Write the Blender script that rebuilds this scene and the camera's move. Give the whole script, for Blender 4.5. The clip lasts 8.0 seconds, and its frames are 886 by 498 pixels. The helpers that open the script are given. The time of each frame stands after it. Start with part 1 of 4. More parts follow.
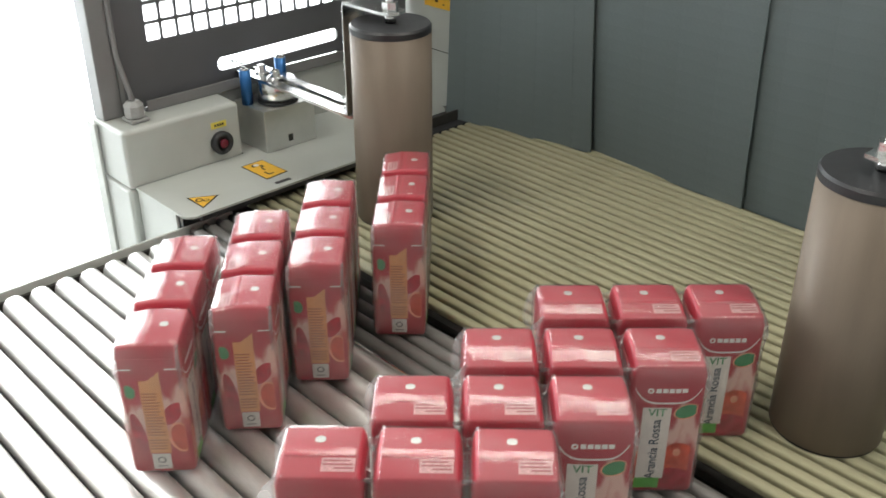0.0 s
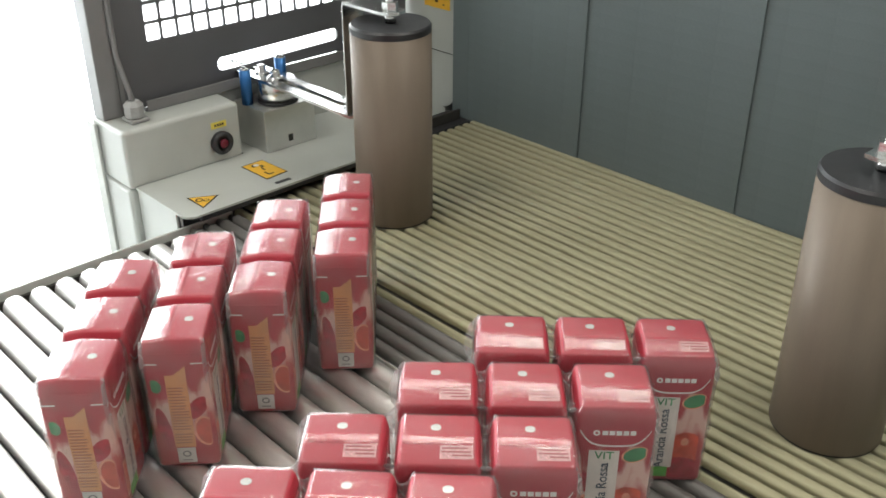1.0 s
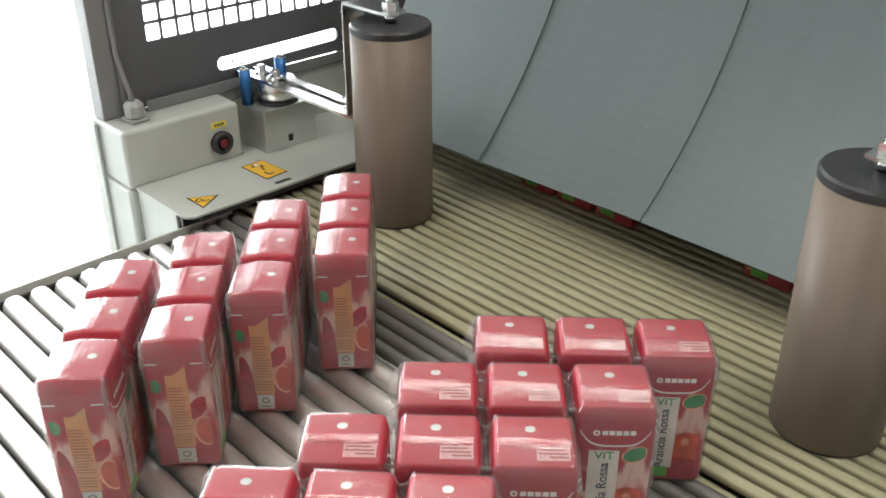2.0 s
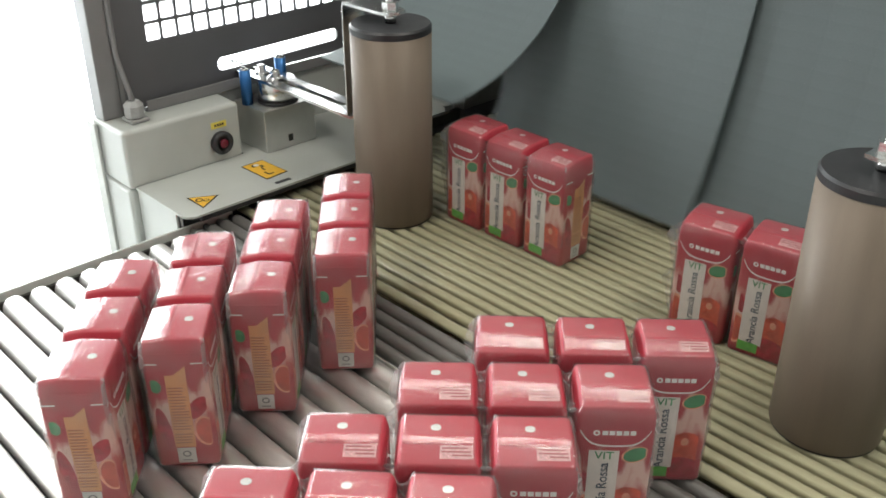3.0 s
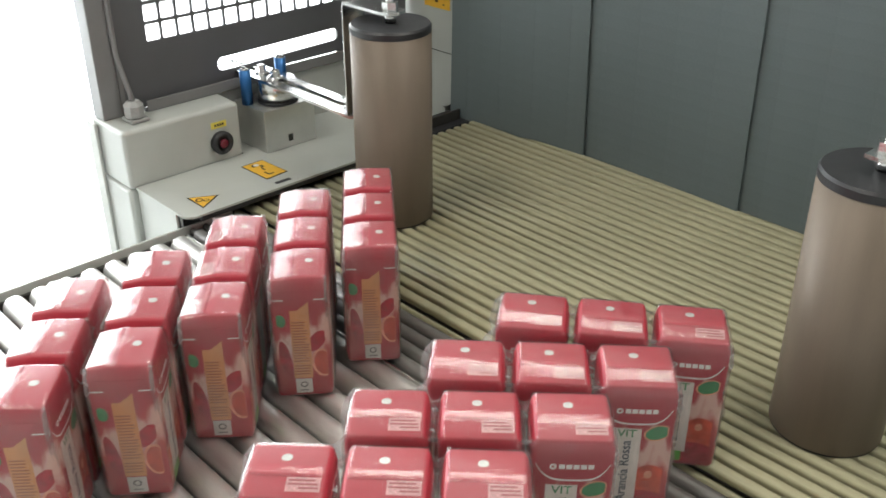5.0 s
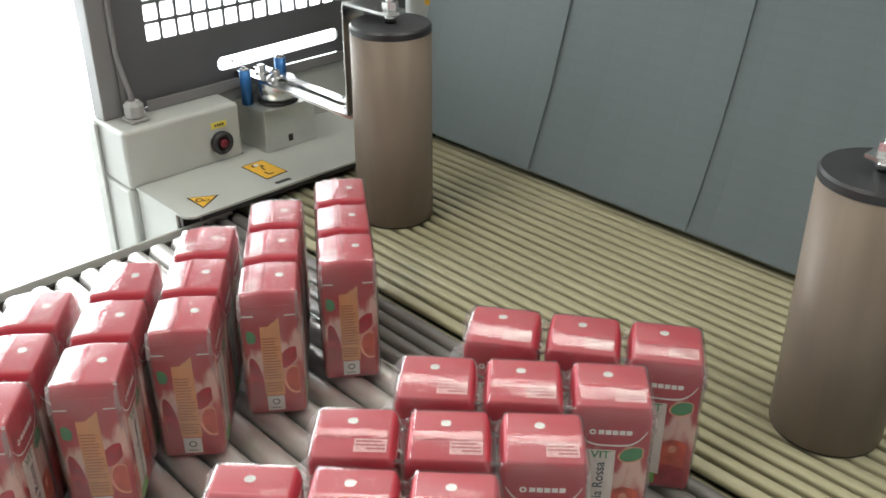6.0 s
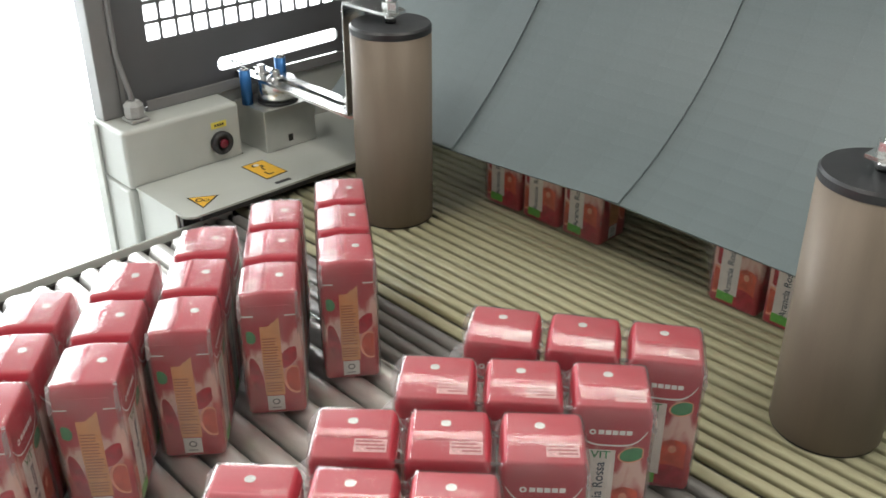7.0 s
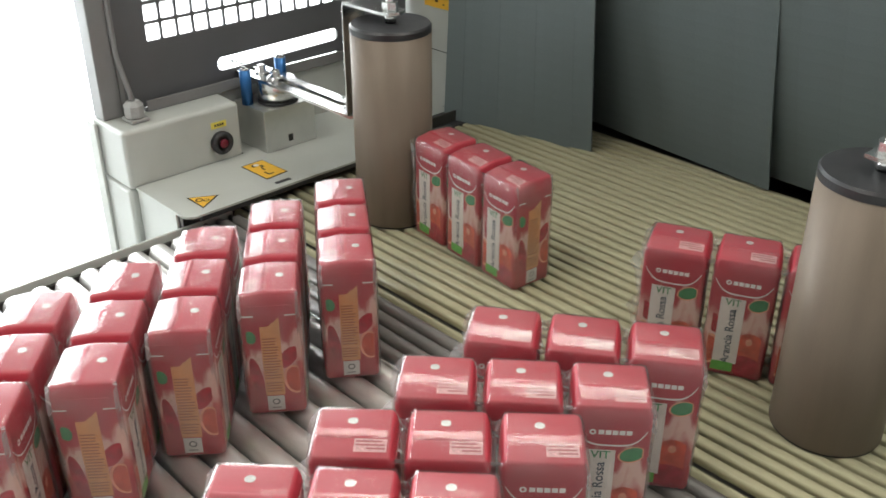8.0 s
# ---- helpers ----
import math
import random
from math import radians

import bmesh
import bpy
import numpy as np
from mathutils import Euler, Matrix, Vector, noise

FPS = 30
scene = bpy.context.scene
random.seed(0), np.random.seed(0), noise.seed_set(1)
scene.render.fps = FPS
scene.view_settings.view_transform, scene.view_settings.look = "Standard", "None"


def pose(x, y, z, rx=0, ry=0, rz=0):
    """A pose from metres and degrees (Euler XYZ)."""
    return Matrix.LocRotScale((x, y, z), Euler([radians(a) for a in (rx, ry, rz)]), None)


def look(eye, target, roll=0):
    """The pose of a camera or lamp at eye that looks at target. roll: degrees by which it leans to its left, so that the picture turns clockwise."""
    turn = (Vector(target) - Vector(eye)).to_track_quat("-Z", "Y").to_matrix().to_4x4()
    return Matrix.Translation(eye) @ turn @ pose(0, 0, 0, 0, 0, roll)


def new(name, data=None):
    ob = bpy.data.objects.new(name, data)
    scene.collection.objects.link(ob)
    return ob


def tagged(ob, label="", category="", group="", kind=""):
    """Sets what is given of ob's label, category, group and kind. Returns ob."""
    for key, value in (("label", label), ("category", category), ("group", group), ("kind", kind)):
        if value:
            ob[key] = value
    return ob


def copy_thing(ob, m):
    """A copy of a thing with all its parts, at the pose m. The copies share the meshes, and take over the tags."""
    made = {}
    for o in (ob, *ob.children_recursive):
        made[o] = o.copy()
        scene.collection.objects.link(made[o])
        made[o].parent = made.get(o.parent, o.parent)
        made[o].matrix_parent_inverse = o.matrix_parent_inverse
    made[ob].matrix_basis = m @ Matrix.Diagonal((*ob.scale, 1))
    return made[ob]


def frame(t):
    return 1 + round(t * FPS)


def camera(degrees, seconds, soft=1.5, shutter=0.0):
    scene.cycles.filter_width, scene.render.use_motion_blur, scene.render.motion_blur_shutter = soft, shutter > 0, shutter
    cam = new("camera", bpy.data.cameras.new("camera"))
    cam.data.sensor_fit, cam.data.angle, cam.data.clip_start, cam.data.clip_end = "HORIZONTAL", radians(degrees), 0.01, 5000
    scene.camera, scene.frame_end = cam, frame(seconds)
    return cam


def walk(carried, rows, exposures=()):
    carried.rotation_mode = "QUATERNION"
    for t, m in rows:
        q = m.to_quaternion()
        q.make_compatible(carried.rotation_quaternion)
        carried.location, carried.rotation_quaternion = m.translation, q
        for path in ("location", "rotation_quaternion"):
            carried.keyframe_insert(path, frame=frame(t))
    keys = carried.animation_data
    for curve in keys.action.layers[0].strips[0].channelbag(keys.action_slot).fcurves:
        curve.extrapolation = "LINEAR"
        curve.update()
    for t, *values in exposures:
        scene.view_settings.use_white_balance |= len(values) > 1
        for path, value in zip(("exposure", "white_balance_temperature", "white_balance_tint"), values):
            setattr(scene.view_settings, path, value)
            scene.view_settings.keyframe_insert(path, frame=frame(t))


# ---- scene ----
# The place: exit of a shrink tunnel. x runs along the conveyor bars, y against the travel, z up; belt top at z = 0.
cam = camera(49.487, 8.0, soft=1.6, shutter=0.4)
EYE = Vector((0.0, -0.5098, 0.4813))
AIM = EYE + Vector((-0.63574, 0.6075, -0.47622))
walk(cam, [(0.0, look(EYE, AIM)), (8.0, look(EYE, AIM))])

# ---- world and lamps ----
world = bpy.data.worlds.new("world")
scene.world = world
world.use_nodes = True
sky = world.node_tree.nodes.new("ShaderNodeTexSky")
sky.sky_type, sky.sun_disc = "NISHITA", False
sky.sun_elevation, sky.sun_rotation = radians(38), radians(-90)
backing = world.node_tree.nodes["Background"]
world.node_tree.links.new(sky.outputs[0], backing.inputs[0])
backing.inputs[1].default_value = 0.1


def area_lamp(name, eye, target, sx, sy, watts, color):
    data = bpy.data.lights.new(name, "AREA")
    data.shape, data.size, data.size_y, data.energy, data.color = "RECTANGLE", sx, sy, watts, color
    ob = new(name, data)
    ob.matrix_world = look(eye, target)
    return ob


# daylight through the long window wall, then three unseen overhead lamps
area_lamp("window_daylight", (-4.9, 1.0, 0.83), (-1.0, 1.0, 0.83), 7.6, 3.26, 650, (0.93, 0.98, 1.0))
# placed from the glare on the pack tops
area_lamp("unseen_overhead", (-1.6, 1.7, 2.9), (-1.55, 1.6, 0.0), 2.2, 0.8, 66, (1.0, 0.97, 0.9))
# these two are added fill from above, with no known source
area_lamp("unseen_overhead", (0.9, 0.4, 2.9), (0.8, 0.4, 0.0), 1.5, 0.5, 42, (1.0, 0.96, 0.86))
area_lamp("unseen_overhead", (-0.9, -1.6, 2.9), (-0.8, -1.4, 0.0), 1.5, 0.5, 40, (1.0, 0.96, 0.88))


# ---- materials ----
def material(name, color, rough=0.5, metal=0.0, vary=0.15, scale=40.0, fine=400.0, bump=0.1, stretch=(1, 1, 1), spec=0.5, coat=0.0, stain=None):
    m = bpy.data.materials.new(name)
    m.use_nodes = True
    n, l = m.node_tree.nodes, m.node_tree.links
    b = n["Principled BSDF"]
    co = n.new("ShaderNodeTexCoord")
    mp = n.new("ShaderNodeMapping")
    mp.inputs["Scale"].default_value = stretch
    l.new(co.outputs["Object"], mp.inputs[0])
    big, small = n.new("ShaderNodeTexNoise"), n.new("ShaderNodeTexNoise")
    big.inputs["Scale"].default_value, small.inputs["Scale"].default_value = scale, fine
    big.inputs["Detail"].default_value = 5.0
    l.new(mp.outputs[0], big.inputs["Vector"])
    l.new(mp.outputs[0], small.inputs["Vector"])
    add = n.new("ShaderNodeMath")
    add.operation = "MULTIPLY_ADD"
    add.inputs[1].default_value = 0.35
    l.new(small.outputs[0], add.inputs[0])
    l.new(big.outputs[0], add.inputs[2])
    ramp = n.new("ShaderNodeValToRGB")
    c = Vector(color)
    dark, light = c * (1 - vary), c * (1 + vary)
    if stain:
        dark = Vector(stain)
    ramp.color_ramp.elements[0].position, ramp.color_ramp.elements[1].position = 0.45, 0.9
    ramp.color_ramp.elements[0].color = (*dark, 1)
    ramp.color_ramp.elements[1].color = (*[min(1, v) for v in light], 1)
    l.new(add.outputs[0], ramp.inputs[0])
    l.new(ramp.outputs[0], b.inputs["Base Color"])
    rr = n.new("ShaderNodeMapRange")
    rr.inputs["To Min"].default_value, rr.inputs["To Max"].default_value = max(0.03, rough - 0.1), min(1, rough + 0.1)
    l.new(big.outputs[0], rr.inputs[0])
    l.new(rr.outputs[0], b.inputs["Roughness"])
    b.inputs["Metallic"].default_value = metal
    b.inputs["Specular IOR Level"].default_value = spec
    b.inputs["Coat Weight"].default_value = coat
    if bump:
        bp = n.new("ShaderNodeBump")
        bp.inputs["Strength"].default_value, bp.inputs["Distance"].default_value = bump, 0.001
        l.new(add.outputs[0], bp.inputs["Height"])
        l.new(bp.outputs[0], b.inputs["Normal"])
    return m


def plain(name, color, rough=0.5, metal=0.0):
    return material(name, color, rough, metal, vary=0.08, scale=120, fine=900, bump=0.03)


PAINT = material("light_grey_machine_paint", (0.46, 0.475, 0.445), 0.42, vary=0.06, scale=18, fine=1500, bump=0.06)
# the panel's grey is darkened, as the guard stands backlit
PANEL = material("shade_toned_panel_grey", (0.105, 0.105, 0.11), 0.38, vary=0.08, scale=14, fine=1500, bump=0.05)
POST = material("grey_post_paint", (0.20, 0.195, 0.195), 0.4, vary=0.08, scale=20, fine=1500, bump=0.04)
STEEL = material("bright_steel", (0.74, 0.74, 0.73), 0.22, 1.0, vary=0.08, scale=60, fine=900, bump=0.05, stretch=(1, 8, 8))
ROLLER_STEEL = material("zinc_roller_steel", (0.62, 0.60, 0.575), 0.38, 0.8, vary=0.12, scale=16, fine=240, bump=0.05, stretch=(0.6, 3, 3))
GREY_ROLLER = material("worn_dark_grey_roller", (0.17, 0.16, 0.15), 0.45, 0.35, vary=0.2, scale=16, fine=240, bump=0.05, stretch=(0.6, 3, 3))
BLOCK = material("milled_block_steel", (0.66, 0.66, 0.64), 0.34, 0.9, vary=0.06, scale=40, fine=800, bump=0.04)
SLEEVE = material("satin_brown_grey_steel_tube", (0.186, 0.147, 0.113), 0.48, 0.10, spec=0.25, vary=0.06, scale=14, fine=300, bump=0.03, stretch=(6, 6, 0.5))
BLACK = material("black_plastic", (0.022, 0.022, 0.024), 0.42, vary=0.2, scale=60, fine=900, bump=0.05)
# near-black steel, also used to put shade into gaps and undersides
DARK = material("dark_steel_and_shade", (0.05, 0.047, 0.043), 0.5, 0.3, vary=0.3, scale=30, fine=500, bump=0.1)
LINER = material("dull_galvanised_liner", (0.42, 0.41, 0.39), 0.5, 0.4, vary=0.2, scale=9, fine=200, bump=0.05)
CREAM = material("worn_cream_silicone_sleeve", (0.42, 0.39, 0.25), 0.5, vary=0.10, scale=9, fine=160, bump=0.10, stretch=(0.5, 3, 3), stain=(0.30, 0.28, 0.175))
RUBBER = material("grey_silicone_curtain_sheet", (0.126, 0.153, 0.157), 0.42, vary=0.10, scale=12, fine=500, bump=0.08)
BLUE = material("blue_anodised_spacer", (0.025, 0.125, 0.33), 0.32, 0.5, vary=0.1)
RED = material("red_lens", (0.14, 0.008, 0.022), 0.25)
YELLOW = material("yellow_label_vinyl", (0.80, 0.46, 0.045), 0.45, vary=0.06, scale=90)
SIGN_YELLOW = material("bright_yellow_label", (0.75, 0.62, 0.10), 0.45, vary=0.06)
INK = plain("black_ink", (0.02, 0.018, 0.015), 0.5)
FLOOR = material("white_hall_floor", (0.78, 0.80, 0.80), 0.32, vary=0.04, scale=3, fine=80, bump=0.02)
# wall and ceiling tones are chosen for the light they bounce back
HALL = material("unseen_wall_grey", (0.56, 0.56, 0.54), 0.7, vary=0.04, scale=3, fine=60)
CEIL = material("unseen_ceiling_grey", (0.20, 0.20, 0.195), 0.8, vary=0.04, scale=3, fine=60)
WHITE_INK = plain("white_ink", (0.80, 0.76, 0.74), 0.4)
LABEL_WHITE = material("warm_white_print", (0.72, 0.66, 0.61), 0.4, vary=0.05, scale=160)
GREEN = material("leaf_green_print", (0.06, 0.23, 0.10), 0.4, vary=0.25, scale=160)
BRIGHT_GREEN = material("bright_green_print", (0.12, 0.42, 0.06), 0.4, vary=0.2, scale=160)
NAVY = plain("slate_blue_ink", (0.05, 0.07, 0.10), 0.4)
ORANGE = material("orange_panel_print", (0.64, 0.29, 0.115), 0.4, vary=0.06, scale=160)
BROWN = plain("brown_ink", (0.36, 0.12, 0.05), 0.5)
FRUIT = material("blood_orange_print", (0.56, 0.085, 0.045), 0.35, vary=0.35, scale=110, fine=600)
PEEL = material("pale_peel_print", (0.70, 0.30, 0.20), 0.35, vary=0.2, scale=140)
FLESH = material("dark_flesh_print", (0.38, 0.02, 0.035), 0.35, vary=0.4, scale=160)
GREY_PRINT = material("pale_grey_print", (0.60, 0.58, 0.55), 0.45, vary=0.08, scale=160)
PALE_PINK = material("pale_code_box_print", (0.60, 0.31, 0.31), 0.4, vary=0.22, scale=500)
CODE_INK = plain("faded_code_ink", (0.36, 0.10, 0.11), 0.5)
FOIL = material("silver_white_straw_seal", (0.62, 0.62, 0.60), 0.3, 0.3, vary=0.25, scale=700)
CABLE = material("grey_cable_plastic", (0.36, 0.36, 0.35), 0.5)


def carton_material():
    """Printed board: a red cap with an arched border, a pale splash under it, red fruit pulp towards the base."""
    m = bpy.data.materials.new("printed_carton_board")
    m.use_nodes = True
    n, l = m.node_tree.nodes, m.node_tree.links
    b = n["Principled BSDF"]
    co, sep = n.new("ShaderNodeTexCoord"), n.new("ShaderNodeSeparateXYZ")
    l.new(co.outputs["Object"], sep.inputs[0])

    def op(kind, a, c, d=None):
        q = n.new("ShaderNodeMath")
        q.operation = kind
        for i, v in enumerate((a, c, d)):
            if v is None:
                continue
            if isinstance(v, (int, float)):
                q.inputs[i].default_value = v
            else:
                l.new(v, q.inputs[i])
        return q.outputs[0]

    x2 = op("MULTIPLY", sep.outputs[0], sep.outputs[0])
    rise = op("MINIMUM", op("MULTIPLY", op("MULTIPLY", x2, x2), 47000.0), 0.0125)
    level = op("SUBTRACT", sep.outputs[2], rise)
    cap = op("GREATER_THAN", level, 0.0798)
    noise_a, noise_b = n.new("ShaderNodeTexNoise"), n.new("ShaderNodeTexNoise")
    noise_a.inputs["Scale"].default_value, noise_a.inputs["Detail"].default_value = 55, 4
    noise_b.inputs["Scale"].default_value = 700
    tall = n.new("ShaderNodeMapping")
    tall.inputs["Scale"].default_value = (1.3, 1.3, 0.45)
    l.new(co.outputs["Object"], tall.inputs[0])
    l.new(tall.outputs[0], noise_a.inputs["Vector"])
    l.new(co.outputs["Object"], noise_b.inputs["Vector"])
    wob = op("MULTIPLY_ADD", noise_a.outputs[0], 0.075, sep.outputs[2])
    t = op("DIVIDE", op("SUBTRACT", wob, 0.0375), 0.085)
    ramp = n.new("ShaderNodeValToRGB")
    e = ramp.color_ramp.elements
    e[0].position, e[0].color = 0.0, (0.36, 0.035, 0.045, 1)
    e[1].position, e[1].color = 1.0, (0.40, 0.03, 0.045, 1)
    for pos, col in ((0.30, (0.40, 0.040, 0.048)), (0.47, (0.48, 0.10, 0.09)), (0.60, (0.68, 0.44, 0.38)), (0.74, (0.66, 0.42, 0.37)), (0.85, (0.42, 0.07, 0.075))):
        q = e.new(pos)
        q.color = (*col, 1)
    l.new(t, ramp.inputs[0])
    mix = n.new("ShaderNodeMix")
    mix.data_type = "RGBA"
    l.new(cap, mix.inputs["Factor"])
    l.new(ramp.outputs[0], mix.inputs["A"])
    mix.inputs["B"].default_value = (0.41, 0.034, 0.053, 1)
    hue = n.new("ShaderNodeHueSaturation")
    l.new(op("MULTIPLY_ADD", noise_b.outputs[0], 0.12, 0.94), hue.inputs["Value"])
    l.new(mix.outputs["Result"], hue.inputs["Color"])
    l.new(hue.outputs[0], b.inputs["Base Color"])
    b.inputs["Roughness"].default_value = 0.48
    b.inputs["Coat Weight"].default_value = 0.12
    b.inputs["Coat Roughness"].default_value = 0.2
    bp = n.new("ShaderNodeBump")
    bp.inputs["Strength"].default_value, bp.inputs["Distance"].default_value = 0.25, 0.002
    l.new(noise_a.outputs[0], bp.inputs["Height"])
    l.new(bp.outputs[0], b.inputs["Normal"])
    return m


def film_material(name="clear_shrink_film", thin=0.02, thick=0.09, crease=0.0, glow_through=0.0):
    """Thin clear shrink film: see-through, with wrinkled gloss, a little haze and whitened creases."""
    m = bpy.data.materials.new(name)
    m.use_nodes = True
    n, l = m.node_tree.nodes, m.node_tree.links
    n.remove(n["Principled BSDF"])
    out = n["Material Output"]
    clear, gloss, haze = n.new("ShaderNodeBsdfTransparent"), n.new("ShaderNodeBsdfGlossy"), n.new("ShaderNodeBsdfDiffuse")
    clear.inputs[0].default_value = (0.97, 0.97, 0.97, 1)
    gloss.inputs["Roughness"].default_value = 0.17
    haze.inputs[0].default_value = (0.8, 0.8, 0.8, 1)
    co, mp = n.new("ShaderNodeTexCoord"), n.new("ShaderNodeMapping")
    mp.inputs["Scale"].default_value = (1.0, 1.0, 0.2)
    wr, fine = n.new("ShaderNodeTexNoise"), n.new("ShaderNodeTexNoise")
    wr.inputs["Scale"].default_value, wr.inputs["Detail"].default_value, wr.inputs["Distortion"].default_value = 58, 4, 0.8
    fine.inputs["Scale"].default_value = 25
    l.new(co.outputs["Object"], mp.inputs[0])
    l.new(mp.outputs[0], wr.inputs["Vector"])
    l.new(co.outputs["Object"], fine.inputs["Vector"])
    bp = n.new("ShaderNodeBump")
    bp.inputs["Strength"].default_value, bp.inputs["Distance"].default_value = 0.13, 0.003
    l.new(wr.outputs[0], bp.inputs["Height"])
    geo, split, level, steep = n.new("ShaderNodeNewGeometry"), n.new("ShaderNodeSeparateXYZ"), n.new("ShaderNodeMath"), n.new("ShaderNodeMath")
    l.new(geo.outputs["True Normal"], split.inputs[0])
    level.operation, steep.operation = "ABSOLUTE", "MULTIPLY_ADD"
    l.new(split.outputs[2], level.inputs[0])
    l.new(level.outputs[0], steep.inputs[0])
    steep.inputs[1].default_value, steep.inputs[2].default_value = -0.56, 0.66
    l.new(steep.outputs[0], bp.inputs["Strength"])
    l.new(bp.outputs[0], gloss.inputs["Normal"])
    lw = n.new("ShaderNodeLayerWeight")
    lw.inputs[0].default_value = 0.25
    l.new(bp.outputs[0], lw.inputs["Normal"])
    grow, amount = n.new("ShaderNodeMath"), n.new("ShaderNodeMath")
    grow.operation, amount.operation = "MULTIPLY_ADD", "MINIMUM"
    grow.inputs[1].default_value, grow.inputs[2].default_value = 1.7, 0.012
    amount.inputs[1].default_value = 0.3
    l.new(lw.outputs["Fresnel"], grow.inputs[0])
    l.new(grow.outputs[0], amount.inputs[0])
    veil = n.new("ShaderNodeMapRange")
    veil.inputs["From Min"].default_value, veil.inputs["From Max"].default_value = 0.4, 0.75
    veil.inputs["To Min"].default_value, veil.inputs["To Max"].default_value = thin, thick
    l.new(fine.outputs[0], veil.inputs[0])
    warp, bend, cell, line, where, fold, total = n.new("ShaderNodeTexNoise"), n.new("ShaderNodeMixRGB"), n.new("ShaderNodeTexVoronoi"), n.new("ShaderNodeMapRange"), n.new("ShaderNodeMapRange"), n.new("ShaderNodeMath"), n.new("ShaderNodeMath")
    warp.inputs["Scale"].default_value = 60
    l.new(co.outputs["Object"], warp.inputs["Vector"])
    bend.blend_type = "ADD"
    bend.inputs[0].default_value = 0.022
    l.new(co.outputs["Object"], bend.inputs[1])
    l.new(warp.outputs["Color"], bend.inputs[2])
    cell.feature = "DISTANCE_TO_EDGE"
    cell.inputs["Scale"].default_value = 62
    l.new(bend.outputs[0], cell.inputs["Vector"])
    line.inputs["From Min"].default_value, line.inputs["From Max"].default_value = 0.0, 0.045
    line.inputs["To Min"].default_value, line.inputs["To Max"].default_value = crease, 0.0
    l.new(cell.outputs["Distance"], line.inputs[0])
    where.inputs["From Min"].default_value, where.inputs["From Max"].default_value = 0.48, 0.62
    l.new(wr.outputs[0], where.inputs[0])
    fold.operation, total.operation = "MULTIPLY", "ADD"
    l.new(line.outputs[0], fold.inputs[0])
    l.new(where.outputs[0], fold.inputs[1])
    l.new(fold.outputs[0], total.inputs[0])
    l.new(veil.outputs[0], total.inputs[1])
    one, two = n.new("ShaderNodeMixShader"), n.new("ShaderNodeMixShader")
    l.new(total.outputs[0], one.inputs[0])
    l.new(clear.outputs[0], one.inputs[1])
    through_light, scatter = n.new("ShaderNodeBsdfTranslucent"), n.new("ShaderNodeMixShader")
    through_light.inputs[0].default_value = (0.85, 0.85, 0.85, 1)
    scatter.inputs[0].default_value = glow_through
    l.new(haze.outputs[0], scatter.inputs[1])
    l.new(through_light.outputs[0], scatter.inputs[2])
    l.new(scatter.outputs[0], one.inputs[2])
    l.new(amount.outputs[0], two.inputs[0])
    l.new(one.outputs[0], two.inputs[1])
    l.new(gloss.outputs[0], two.inputs[2])
    l.new(two.outputs[0], out.inputs[0])
    return m


CARTON = carton_material()
FILM = film_material()
GATHER = film_material("gathered_shrink_film", 0.16, 0.44, 0.6, 0.5)
ENDFILM = film_material("double_end_shrink_film", 0.02, 0.14, 0.14)
TUCK = film_material("tucked_shrink_film", 0.02, 0.12, 0.6)


# ---- mesh helpers ----
def finish(name, bm, mat, smooth=False):
    me = bpy.data.meshes.new(name)
    bm.normal_update()
    bm.to_mesh(me)
    bm.free()
    me.materials.append(mat)
    if smooth:
        for f in me.polygons:
            f.use_smooth = True
    return me


def part(name, bm, mat, parent=None, label="", smooth=False):
    """Links a bmesh (or a ready mesh) as one mesh object under parent."""
    me = bm if isinstance(bm, bpy.types.Mesh) else finish(name, bm, mat, smooth)
    ob = new(name, me)
    ob.parent = parent
    if label:
        tagged(ob, label)
    return ob


def thing(name, label, category, group="", at=None):
    ob = new(name)
    ob.empty_display_size = 0.02
    if at is not None:
        ob.matrix_basis = at
    return tagged(ob, label, category, group)


def box(x0, x1, y0, y1, z0, z1, bevel=0.0, bm=None, seg=2):
    own = bmesh.new()
    bmesh.ops.create_cube(own, size=1.0)
    for v in own.verts:
        v.co = Vector(((x0 + x1) / 2 + v.co.x * (x1 - x0), (y0 + y1) / 2 + v.co.y * (y1 - y0), (z0 + z1) / 2 + v.co.z * (z1 - z0)))
    if bevel:
        bmesh.ops.bevel(own, geom=own.edges[:], offset=bevel, segments=seg, affect="EDGES", profile=0.5)
    return join(own, bm)


def join(own, bm):
    if bm is None:
        return own
    me = bpy.data.meshes.new("tmp")
    own.to_mesh(me)
    own.free()
    bm.from_mesh(me)
    bpy.data.meshes.remove(me)
    return bm


